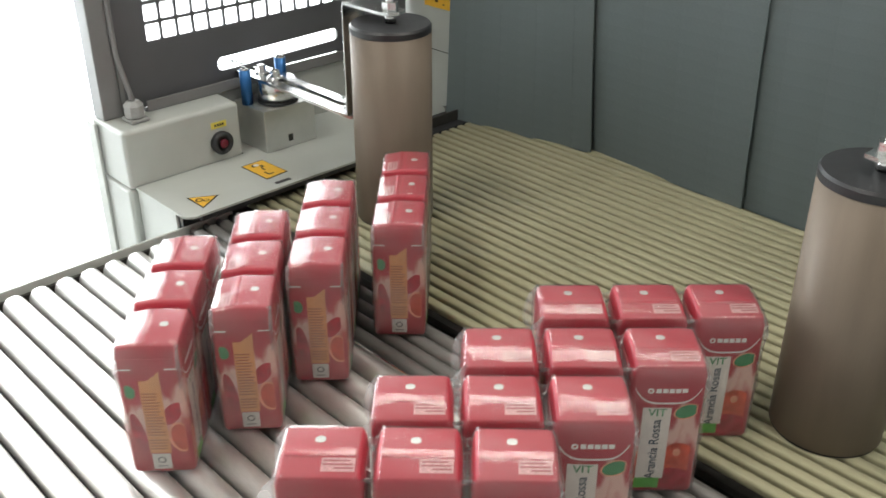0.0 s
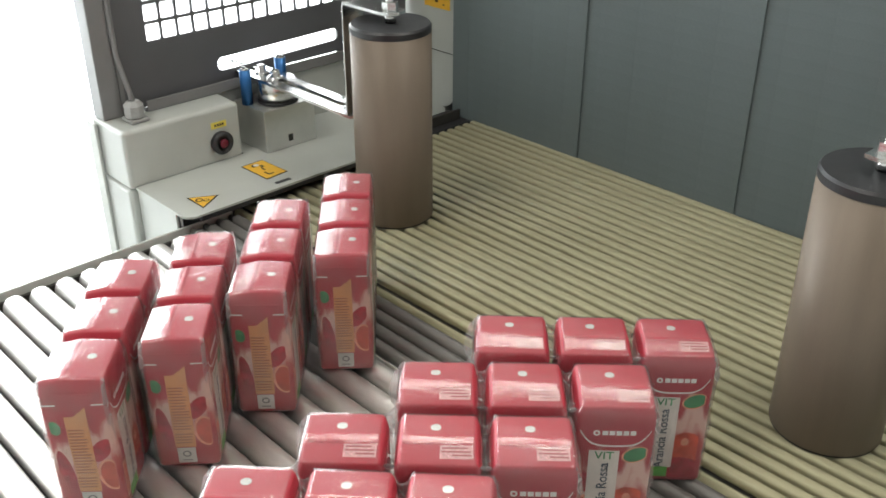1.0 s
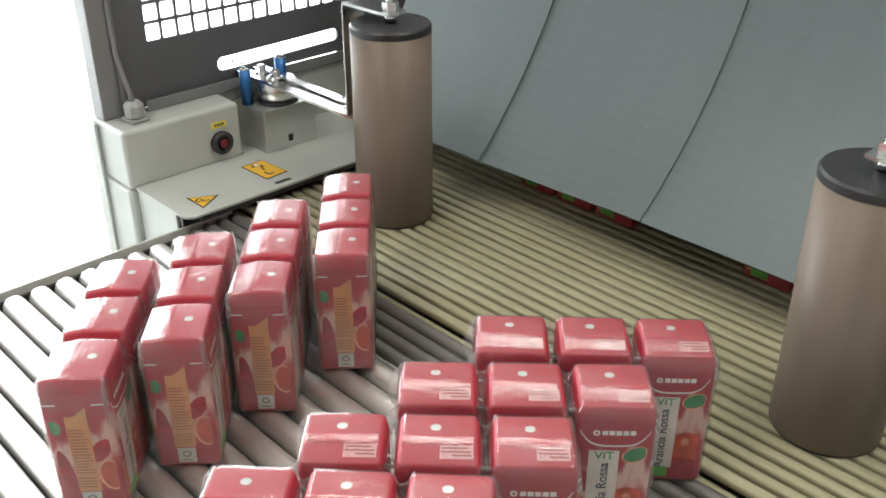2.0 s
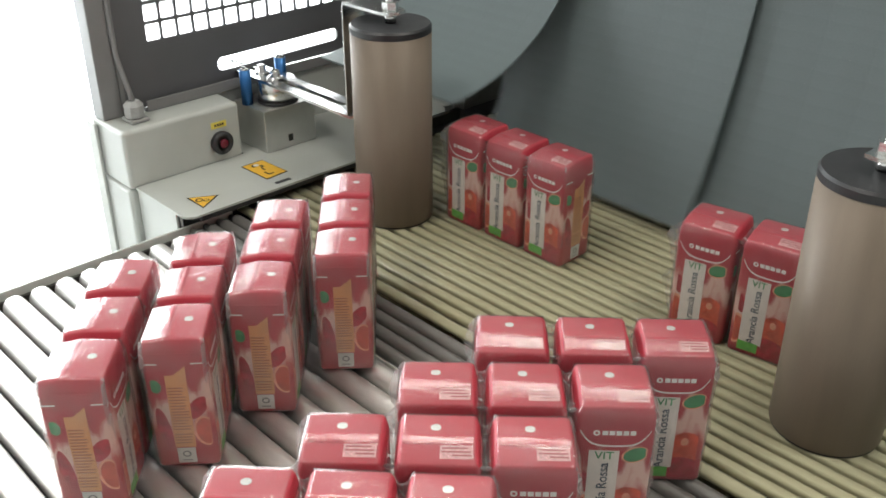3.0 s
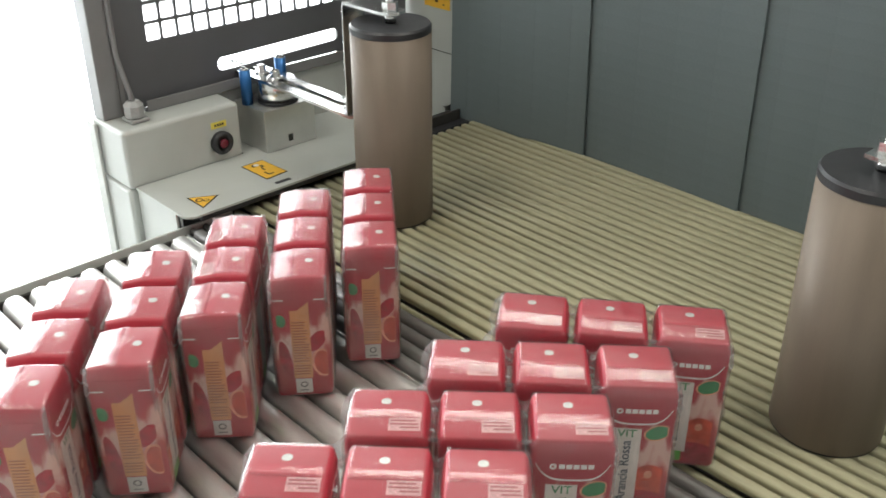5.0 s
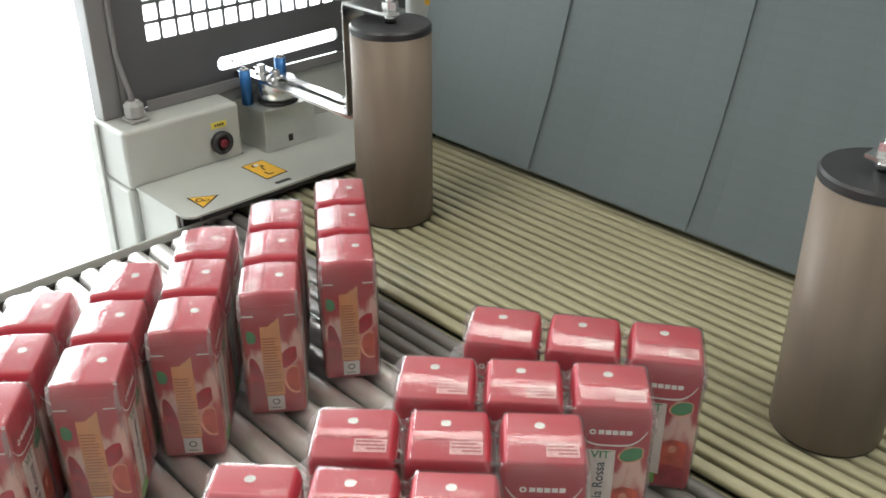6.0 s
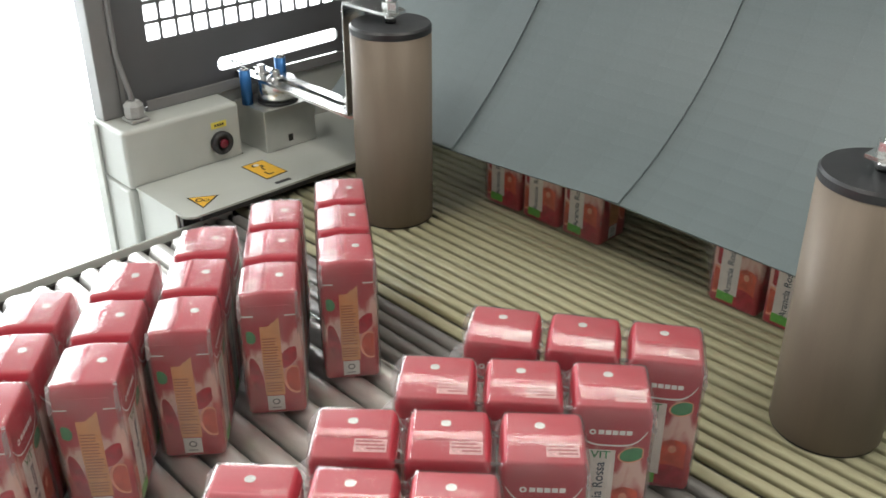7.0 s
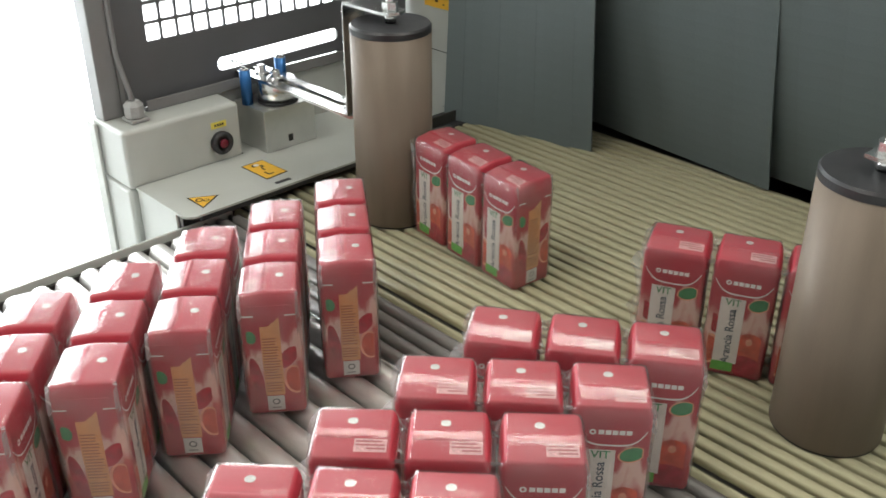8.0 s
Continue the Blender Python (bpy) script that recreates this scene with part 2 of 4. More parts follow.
def lathe(profile, axis="z", at=(0, 0, 0), n=40, bm=None):
    """A turned body: profile of (radius, height)."""
    own = bmesh.new()
    rings = []
    for r, h in profile:
        ring = []
        for i in range(n):
            a = 2 * math.pi * i / n
            p = (r * math.cos(a), r * math.sin(a), h)
            if axis == "x":
                p = (h, r * math.cos(a), r * math.sin(a))
            elif axis == "y":
                p = (r * math.sin(a), h, r * math.cos(a))
            ring.append(own.verts.new((p[0] + at[0], p[1] + at[1], p[2] + at[2])))
        rings.append(ring)
    for a, b in zip(rings, rings[1:]):
        for i in range(n):
            own.faces.new((a[i], a[(i + 1) % n], b[(i + 1) % n], b[i]))
    own.faces.new(rings[0][::-1])
    own.faces.new(rings[-1])
    bmesh.ops.recalc_face_normals(own, faces=own.faces[:])
    return join(own, bm)


def tube(points, radius, n=10):
    own = bmesh.new()
    rings = []
    pts = [Vector(p) for p in points]
    for k, p in enumerate(pts):
        d = (pts[min(k + 1, len(pts) - 1)] - pts[max(k - 1, 0)]).normalized()
        u = d.orthogonal().normalized()
        w = d.cross(u)
        rings.append([own.verts.new(p + radius * (math.cos(2 * math.pi * i / n) * u + math.sin(2 * math.pi * i / n) * w)) for i in range(n)])
    for a, b in zip(rings, rings[1:]):
        for i in range(n):
            own.faces.new((a[i], a[(i + 1) % n], b[(i + 1) % n], b[i]))
    own.faces.new(rings[0][::-1])
    own.faces.new(rings[-1])
    bmesh.ops.recalc_face_normals(own, faces=own.faces[:])
    return own


def prism(outline, z0, z1):
    """An upright prism over an outline in x, y."""
    own = bmesh.new()
    lo = [own.verts.new((x, y, z0)) for x, y in outline]
    hi = [own.verts.new((x, y, z1)) for x, y in outline]
    own.faces.new(lo[::-1])
    own.faces.new(hi)
    for i in range(len(lo)):
        j = (i + 1) % len(lo)
        own.faces.new((lo[i], lo[j], hi[j], hi[i]))
    bmesh.ops.recalc_face_normals(own, faces=own.faces[:])
    return own


def outline_plate(loops, depth, m):
    """A plate cut from 2D loops (the first is the outer edge, the others are holes), moved by m; a mesh."""
    cu = bpy.data.curves.new("plate", "CURVE")
    cu.dimensions, cu.fill_mode, cu.extrude = "2D", "BOTH", depth / 2
    for loop in loops:
        s = cu.splines.new("POLY")
        s.points.add(len(loop) - 1)
        for p, (x, y) in zip(s.points, loop):
            p.co = (x, y, 0, 1)
        s.use_cyclic_u = True
    return curve_mesh(cu, m)


def curve_mesh(cu, m):
    ob = bpy.data.objects.new("tmp", cu)
    scene.collection.objects.link(ob)
    dg = bpy.context.evaluated_depsgraph_get()
    dg.update()
    me = bpy.data.meshes.new_from_object(ob.evaluated_get(dg))
    bpy.data.objects.remove(ob)
    me.materials.clear()
    me.transform(m)
    return me


def lettering(text, size, m):
    cu = bpy.data.curves.new("lettering", "FONT")
    cu.body, cu.size, cu.align_x, cu.align_y, cu.offset = text, size, "CENTER", "CENTER", 0.00012
    return curve_mesh(cu, m)


# ---- the hall ----
def structure(name, bm, mat, label):
    return tagged(part(name, bm, mat), label, "structure", kind="structure")


structure("floor", box(-5.69, 5, -5, 6, -0.95, -0.85), FLOOR, "bright white coated hall floor")
# unseen ceiling and walls, added to close the hall and bounce light
structure("ceiling", box(-5, 5, -5, 6, 3.0, 3.1), CEIL, "unseen plain grey hall ceiling")
structure("wall_east", box(5, 5.1, -5, 6, -0.85, 3.0), HALL, "unseen plain grey hall wall")
structure("wall_south", box(-5, 5, -5.1, -5, -0.85, 3.0), HALL, "unseen plain grey hall wall")
structure("wall_north", box(-5, 5, 6, 6.1, -0.85, 3.0), HALL, "unseen plain grey hall wall")
wall = box(-5.1, -5, -5, -2.8, -0.85, 3.0)
box(-5.1, -5, 4.8, 6, -0.85, 3.0, bm=wall)
box(-5.1, -5, -2.8, 4.8, 2.5, 3.0, bm=wall)
day = bpy.data.materials.new("white_daylight")
day.use_nodes = True
day.node_tree.nodes["Principled BSDF"].inputs["Base Color"].default_value = (0.8, 0.85, 0.85, 1)
day.node_tree.nodes["Principled BSDF"].inputs["Emission Color"].default_value = (0.93, 0.98, 1.0, 1)
day.node_tree.nodes["Principled BSDF"].inputs["Emission Strength"].default_value = 1.5
structure("backdrop", box(-5.75, -5.7, -3.8, 5.8, -0.95, 3.0), day, "bright white daylight outside the window")
structure("wall_west", wall, HALL, "grey hall wall with a long window opening")


# ---- roller conveyor ----
def roller_conveyor():
    c = thing("roller_conveyor", "gravity conveyor of bright zinc steel rollers in a side rail", "conveyor")

    def turned(r, mat):
        return finish("roller", lathe([(0.0035, -0.012), (0.0035, 0.0), (r - 0.002, 0.0), (r, 0.002), (r, 0.768), (r - 0.002, 0.770), (0.0035, 0.770), (0.0035, 0.782)], axis="x", n=28), mat, True)
    for r, y, count, step, mat in ((0.0116, -0.0816, 26, 0.0258, ROLLER_STEEL), (0.0074, -0.0085, 4, 0.0163, GREY_ROLLER)):
        shape = turned(r, mat)
        for i in range(count):
            ob = new("roller", shape)
            ob.parent = c
            ob.location = (-0.862, y - step * i, -r)
    # a plain dark strip inside each rail, behind the roller ends
    part("rail_dark_strip", box(-0.8755, -0.8715, -0.80, -0.006, -0.07, -0.0105), DARK, c, "dark strip along the inner side of the rail")
    part("rail_dark_strip", box(-0.0885, -0.0845, -0.80, -0.006, -0.07, -0.0105), DARK, c, "dark strip along the inner side of the rail")
    # steel strip added where an edge shines before the first big roller
    part("shine_strip", box(-0.862, -0.092, -0.0722, -0.0706, -0.020, -0.0012), STEEL, c, "thin bright strip in place of edge shine")
    for x, name in ((-0.8775, "side_rail"), (-0.0825, "side_rail")):
        rail = box(x - 0.0015, x + 0.0015, -0.80, -0.004, -0.075, -0.0015, 0.0006)
        box(x - 0.0015, x + (0.012 if x < -0.5 else -0.012), -0.80, -0.004, -0.075, -0.072, bm=rail)
        part(name, rail, PAINT, c)
    # added pan under the rollers, mid grey to lighten the gaps between them
    part("gap_pan", box(-0.872, -0.088, -0.80, -0.004, -0.074, -0.071), POST, c)
    for y in (-0.74, -0.08):
        for x in (-0.86, -0.10):
            part("leg", box(x - 0.02, x + 0.02, y - 0.02, y + 0.02, -0.85, -0.076, 0.003), POST, c)
    return c


roller_conveyor()

# ---- bar conveyor out of the tunnel ----
PITCH, SPEED, BAR_R, NOSE_R, NOSE_Y = 0.0149, 0.1235, 0.0040, 0.0165, 0.0215
bar_conveyor = thing("bar_conveyor", "tunnel conveyor of worn cream sleeved bars", "conveyor")
bar_outline = []
for cy, cz, a0 in ((1, 1, 0), (-1, 1, 90), (-1, -1, 180), (1, -1, 270)):
    for k in range(4):
        ang = radians(a0 + 30 * k)
        bar_outline.append((cy * 0.0027 + 0.0024 * math.cos(ang), cz * (BAR_R - 0.0024) + 0.0024 * math.sin(ang)))
bar_mesh = bmesh.new()
sides = [[bar_mesh.verts.new((x, f * y, f * z)) for y, z in bar_outline] for x, f in ((-0.403, 0.6), (-0.402, 1.0), (0.402, 1.0), (0.403, 0.6))]
for p, q in zip(sides, sides[1:]):
    for k in range(16):
        bar_mesh.faces.new((p[k], p[(k + 1) % 16], q[(k + 1) % 16], q[k]))
bar_mesh.faces.new(sides[0])
bar_mesh.faces.new(sides[-1])
bmesh.ops.recalc_face_normals(bar_mesh, faces=bar_mesh.faces[:])
bar_shape = finish("bar", bar_mesh, CREAM, True)
BARS = []
for i in range(98):
    bar = new("bar", bar_shape)
    bar.parent = bar_conveyor
    BARS.append((bar, 0.0040 + i * PITCH))
for x0, x1 in ((-0.945, -0.890), (-0.078, -0.045)):
    part("chain_guide", box(x0, x1, 0.004, 1.45, -0.045, -0.002, 0.002), BLACK, bar_conveyor)
# dark sheet added under the bars, to put shade into their gaps
part("dark_underlay", box(-0.886, -0.082, 0.025, 1.45, -0.026, -0.019), DARK, bar_conveyor)
part("under_tray", box(-0.886, -0.082, 0.004, 1.45, -0.062, -0.056), DARK, bar_conveyor)


def bar_pose(u):
    """Pose of a bar at the way u from the nose's tangent point, positive upstream."""
    z = -BAR_R
    if u >= 0:
        return pose(-0.484, NOSE_Y + u, z)
    a = -u / NOSE_R
    if a <= math.pi:
        return pose(-0.484, NOSE_Y - NOSE_R * math.sin(a), z - NOSE_R * (1 - math.cos(a)), math.degrees(a))
    return pose(-0.484, NOSE_Y + (a - math.pi) * NOSE_R, z - 2 * NOSE_R, 180)


# ---- machine side housing ----
def side_housing():
    h = thing("side_housing", "light grey painted machine side housing with warning labels", "machine housing")
    lower = box(-1.052, -0.978, -0.076, 0.40, -0.85, 0.012, 0.004)
    part("base_cabinet", lower, PAINT, h)
    part("upper_beam", box(-1.050, -0.975, -0.0745, 0.078, 0.0125, 0.083, 0.005, seg=4), PAINT, h)
    part("rear_beam", box(-1.050, -1.0225, 0.0785, 0.392, 0.0125, 0.083, 0.003), PAINT, h)
    edge = 0.014
    out = [(-0.9745, -0.0688), (-0.866 - edge, -0.0688)]
    out += [(-0.861 - edge + edge * math.sin(a), -0.0688 + edge - edge * math.cos(a)) for a in [math.pi / 16 * k for k in range(1, 9)]]
    out += [(-0.861, 0.268), (-1.0220, 0.268), (-1.0220, 0.0790), (-0.9745, 0.0790)]
    part("cover_plate", prism(out, 0.0125, 0.0152), PAINT, h)
    part("end_flange", box(-0.9745, -0.889, -0.0675, -0.064, -0.08, 0.0124, 0.001), PAINT, h)
    part("end_flange", box(-0.9745, -0.893, -0.060, -0.057, -0.20, 0.0124, 0.001), PAINT, h)
    # dark web and black strip added for the shade under the plate's edge
    part("dark_web", box(-0.910, -0.907, -0.056, 0.39, -0.06, 0.0124), DARK, h)
    part("gap_shade_strip", box(-0.880, -0.862, -0.050, 0.268, 0.0065, 0.0122), BLACK, h)
    part("end_plate", box(-1.0530, -1.0330, -0.0800, -0.0762, -0.85, 0.079, 0.0012), PAINT, h)
    part("slot", box(-0.8755, -0.8700, 0.055, 0.075, 0.01521, 0.0157), BLACK, h, "short dark slot")
    # push button with its label
    b = part("push_button", lathe([(0.0143, 0.0), (0.0143, 0.006), (0.0125, 0.008), (0.0090, 0.0085), (0.0088, 0.007)], axis="x", at=(-0.9748, 0.048, 0.039), n=36), BLACK, h, "black ringed push button", True)
    part("red_lens", lathe([(0.0058, 0.006), (0.0058, 0.0090), (0.004, 0.0100)], axis="x", at=(-0.9748, 0.048, 0.039), n=24), RED, b, "red button lens", True)
    lab = part("yellow_tag", box(-0.9749, -0.9743, 0.037, 0.058, 0.0575, 0.0655), SIGN_YELLOW, h, "small yellow button tag")
    bars = bmesh.new()
    for k in range(4):
        box(-0.9743, -0.9741, 0.0415 + k * 0.0034, 0.0440 + k * 0.0034, 0.0600, 0.0630, bm=bars)
    part("tag_marks", bars, INK, lab)
    # triangular and square warning labels on the cover plate
    z = 0.0153

    def flat(points, lift, thick=0.0002):
        return prism(points, z + lift, z + lift + thick)

    def shrink(points, f):
        cx, cy = sum(p[0] for p in points) / len(points), sum(p[1] for p in points) / len(points)
        return [(cx + (x - cx) * f, cy + (y - cy) * f) for x, y in points]

    tri = [(-0.909, -0.0415), (-0.8915, -0.0105), (-0.8730, -0.0415)]
    t = part("warning_triangle", flat(tri, 0), INK, h, "yellow triangular warning label with black edge")
    part("yellow_field", flat(shrink(tri, 0.84), 0.0003), YELLOW, t)
    mk = bmesh.new()
    for cy, cx, r in ((-0.0345, -0.893, 0.0045), (-0.0285, -0.888, 0.0035)):
        own = bmesh.new()
        ring_o = [own.verts.new((cx + r * math.cos(k * math.pi / 8), cy + r * math.sin(k * math.pi / 8), z + 0.0008)) for k in range(16)]
        ring_i = [own.verts.new((cx + r * 0.62 * math.cos(k * math.pi / 8), cy + r * 0.62 * math.sin(k * math.pi / 8), z + 0.0008)) for k in range(16)]
        for k in range(16):
            own.faces.new((ring_o[k], ring_o[(k + 1) % 16], ring_i[(k + 1) % 16], ring_i[k]))
        join(own, mk)
    part("roller_symbol", mk, INK, t)
    rect = [(-0.942, 0.0825), (-0.9415, 0.052), (-0.8885, 0.0535), (-0.8915, 0.0855)]
    s = part("warning_label", flat(rect, 0), INK, h, "yellow rectangular warning label with black edge")
    part("yellow_field", flat(shrink(rect, 0.93), 0.0003), YELLOW, s)
    mk = box(-0.934, -0.928, 0.061, 0.067, z + 0.0007, z + 0.0009)
    box(-0.928, -0.9215, 0.069, 0.073, z + 0.0007, z + 0.0009, bm=mk)
    box(-0.921, -0.913, 0.0665, 0.0685, z + 0.0007, z + 0.0009, bm=mk)
    box(-0.908, -0.898, 0.0625, 0.0645, z + 0.0007, z + 0.0009, bm=mk)
    box(-0.900, -0.898, 0.0645, 0.0700, z + 0.0007, z + 0.0009, bm=mk)
    part("pictogram_marks", mk, INK, s)
    white = lathe([(0.0035, z + 0.0007), (0.0035, z + 0.0011)], at=(-0.931, 0.0665, 0), n=16)
    part("pictogram_disc", white, WHITE_INK, s)
    return h


side_housing()


def guard_panel():
    g = thing("guard_panel", "grey sheet metal guard toned dark for its backlit side, with square grille holes and a slot", "machine guard")
    m = Matrix(((0, 0, 1, -1.0285), (1, 0, 0, 0), (0, 1, 0, 0), (0, 0, 0, 1)))
    # above the view the guard runs on to 0.80, to block window light
    loops = [[(-0.047, 0.0860), (0.183, 0.0860), (0.183, 0.0945), (0.272, 0.0945), (0.272, 0.0860), (0.398, 0.0860), (0.398, 0.80), (-0.047, 0.80)]]
    r = 0.0085
    y0, y1, zc = 0.0945, 0.266, 0.1150
    slot = [(y0 + r * math.cos(a), zc + r * math.sin(a)) for a in [math.pi / 2 + math.pi / 10 * k for k in range(11)]]
    slot += [(y1 + r * math.cos(a), zc + 0.003 + r * math.sin(a)) for a in [-math.pi / 2 + math.pi / 10 * k for k in range(11)]]
    loops.append(slot)
    for i in range(14):
        for k in range(22):
            a, b = -0.0022 + 0.0212 * i, 0.1622 + 0.0231 * k
            w, q, c = 0.0182, 0.0195, 0.0015
            loops.append([(a + c, b), (a + w - c, b), (a + w, b + c), (a + w, b + q - c), (a + w - c, b + q), (a + c, b + q), (a, b + q - c), (a, b + c)])
    me = outline_plate(loops, 0.0025, m)
    me.materials.append(PANEL)
    part("grille_sheet", me, PANEL, g)
    lip = box(-1.0179, -1.0160, -0.019, 0.284, 0.0835, 0.0968, 0.0007)
    part("bottom_lip", lip, POST, g, "grey flange along the guard's foot")
    part("bottom_angle", box(-1.0272, -1.018, -0.020, 0.39, 0.0832, 0.0855, 0.0005), PANEL, g)
    post = box(-1.0480, -1.0225, -0.0715, -0.0475, 0.0832, 0.80, 0.0015)
    part("post", post, POST, g)
    part("corner_strip", box(-1.0272, -1.0235, -0.0470, -0.0410, 0.0832, 0.80, 0.0008), POST, g)
    return g


guard_panel()

cable = thing("cable_gland", "grey plastic cable gland with its cable along the post", "cable")
gl = box(-1.013, -0.989, -0.055, -0.031, 0.0832, 0.0885, 0.002)
part("gland_base", gl, CABLE, cable)
part("gland_nut", lathe([(0.0100, 0.0886), (0.0118, 0.090), (0.0118, 0.103), (0.0070, 0.108)], at=(-1.000, -0.044, 0), n=8), CABLE, cable)
part("cable_run", tube([(-1.000, -0.044, 0.106), (-1.004, -0.0445, 0.118), (-1.011, -0.0455, 0.135), (-1.0195, -0.0465, 0.158), (-1.0200, -0.0470, 0.19), (-1.0200, -0.047, 0.79)], 0.0030), POST, cable, smooth=True)


# ---- roller bracket ----
def arm_bracket():
    a = thing("clamp_bracket", "slotted bright steel arm clamped on a steel block", "bracket")
    blk = part("block", box(-1.0180, -0.9520, 0.0980, 0.1740, 0.0154, 0.0700, 0.0012), BLOCK, a, "milled steel mounting block")
    part("stamp", box(-0.9519, -0.9517, 0.1310, 0.1380, 0.0235, 0.0325), INK, blk, "small dark stamp")
    part("hub", lathe([(0.0225, 0.0704), (0.0225, 0.0735), (0.0245, 0.0737), (0.0245, 0.0985), (0.0225, 0.1000)], at=(-0.9775, 0.1370, 0), n=48), STEEL, a, "polished round hub", True)
    part("hub_seal", lathe([(0.0252, 0.0701), (0.0252, 0.0728)], at=(-0.9775, 0.1370, 0), n=48), BLACK, a, smooth=True)
    x0, x1, y0, y1, r = -1.082, -0.797, 0.1095, 0.1465, 0.0045
    outer = [(x0, y0), (x1, y0), (x1, y1), (x0, y1)]
    ya, yb = (y0 + y1) / 2 - r, (y0 + y1) / 2 + r
    slot = [(x0 + 0.020, ya), (x1 - 0.035, ya), (x1 - 0.031, (ya + yb) / 2), (x1 - 0.035, yb), (x0 + 0.020, yb), (x0 + 0.016, (ya + yb) / 2)]
    me = outline_plate([outer, slot], 0.0035, pose(0, 0, 0.1022))
    me.materials.append(STEEL)
    part("slotted_bar", me, STEEL, a)
    for bx in (-0.966, -0.995):
        b = part("bolt", lathe([(0.0058, 0.1056), (0.0058, 0.1130), (0.0048, 0.1140)], at=(bx, 0.1280, 0), n=6), STEEL, a, "steel bolt")
        part("washer", lathe([(0.0100, 0.1041), (0.0100, 0.1055)], at=(bx, 0.1280, 0), n=28), STEEL, b, smooth=True)
    for sx, sy, top in ((-0.9915, 0.1015, 0.114), (-0.9960, 0.1570, 0.117)):
        s = part("spacer", lathe([(0.0070, 0.0702), (0.0070, top)], at=(sx, sy, 0), n=24), BLUE, a, "blue spacer post", True)
        part("spacer_cap", lathe([(0.0058, top + 0.0001), (0.0058, top + 0.0022)], at=(sx, sy, 0), n=20), STEEL, s)
    return a


arm_bracket()


def guide_roller(name_label, x, y, side):
    """An upright guide roller hung in a strap bracket; side: where its bracket stands."""
    t = thing("guide_roller", name_label, "guide roller", "upright guide rollers", pose(x, y, 0))
    r = 0.0422
    tube_body = lathe([(r - 0.001, 0.0018), (r, 0.0026), (r, 0.2085)], n=72)
    part("sleeve", tube_body, SLEEVE, t, "satin brown-grey metal sleeve", True)
    part("bottom_ring", lathe([(r - 0.004, 0.0003), (r - 0.0008, 0.0003), (r - 0.0008, 0.0017)], n=64), BLACK, t)
    part("cap", lathe([(r - 0.001, 0.2086), (r + 0.0002, 0.2092), (r + 0.0002, 0.2150), (r - 0.0015, 0.2172), (0.010, 0.2172)], n=72), BLACK, t, "black plastic end cap")
    part("axle", lathe([(0.0060, 0.2173), (0.0060, 0.2268)], n=24), STEEL, t, smooth=True)
    lug = prism([(-0.0105, -0.0125), (0.000, -0.0145), (0.0105, -0.0125), (0.0145, 0.0), (0.0105, 0.0125), (0.0, 0.0145), (-0.0105, 0.0125)] if side > 0 else
                [(0.0105, -0.0115), (0.0140, 0.0), (0.0105, 0.0115), (0.0, 0.0140), (-0.060, 0.0150), (-0.060, -0.0150), (0.0, -0.0140)], 0.2270, 0.2300)
    part("lug", lug, STEEL, t)
    if side > 0:
        part("lug_bar", box(0.0150, 0.062, -0.0145, 0.0145, 0.2270, 0.2300, 0.0004), STEEL, t)
    part("nut", lathe([(0.0085, 0.2302), (0.0085, 0.2385)], n=6), STEEL, t)
    part("stud", lathe([(0.0042, 0.2386), (0.0042, 0.2450)], n=16), STEEL, t)
    sx = 0.0595 * side
    strap = box(min(sx, sx + 0.0025 * side), max(sx, sx + 0.0025 * side), -0.0150, 0.0150, 0.1004 if side > 0 else 0.1041, 0.2268, 0.0004)
    part("strap", strap, STEEL, t)
    return t


guide_roller("upright satin guide roller with black cap beside the housing", -0.7415, 0.1245, -1)
guide_roller("upright satin guide roller with black cap on the far lane side", -0.2265, 0.1215, 1)
arm2 = thing("clamp_bracket", "bright steel arm of the second guide roller", "bracket")
part("slotted_bar", box(-0.1665, 0.05, 0.1030, 0.1400, 0.0970, 0.1002, 0.0005), STEEL, arm2)
part("block", box(0.0, 0.06, 0.085, 0.160, -0.02, 0.0968, 0.001), BLOCK, arm2)
housing2 = thing("side_housing", "light grey painted machine side housing", "machine housing")
part("base_cabinet", box(-0.04, 0.10, 0.02, 0.40, -0.85, -0.021, 0.003), PAINT, housing2)


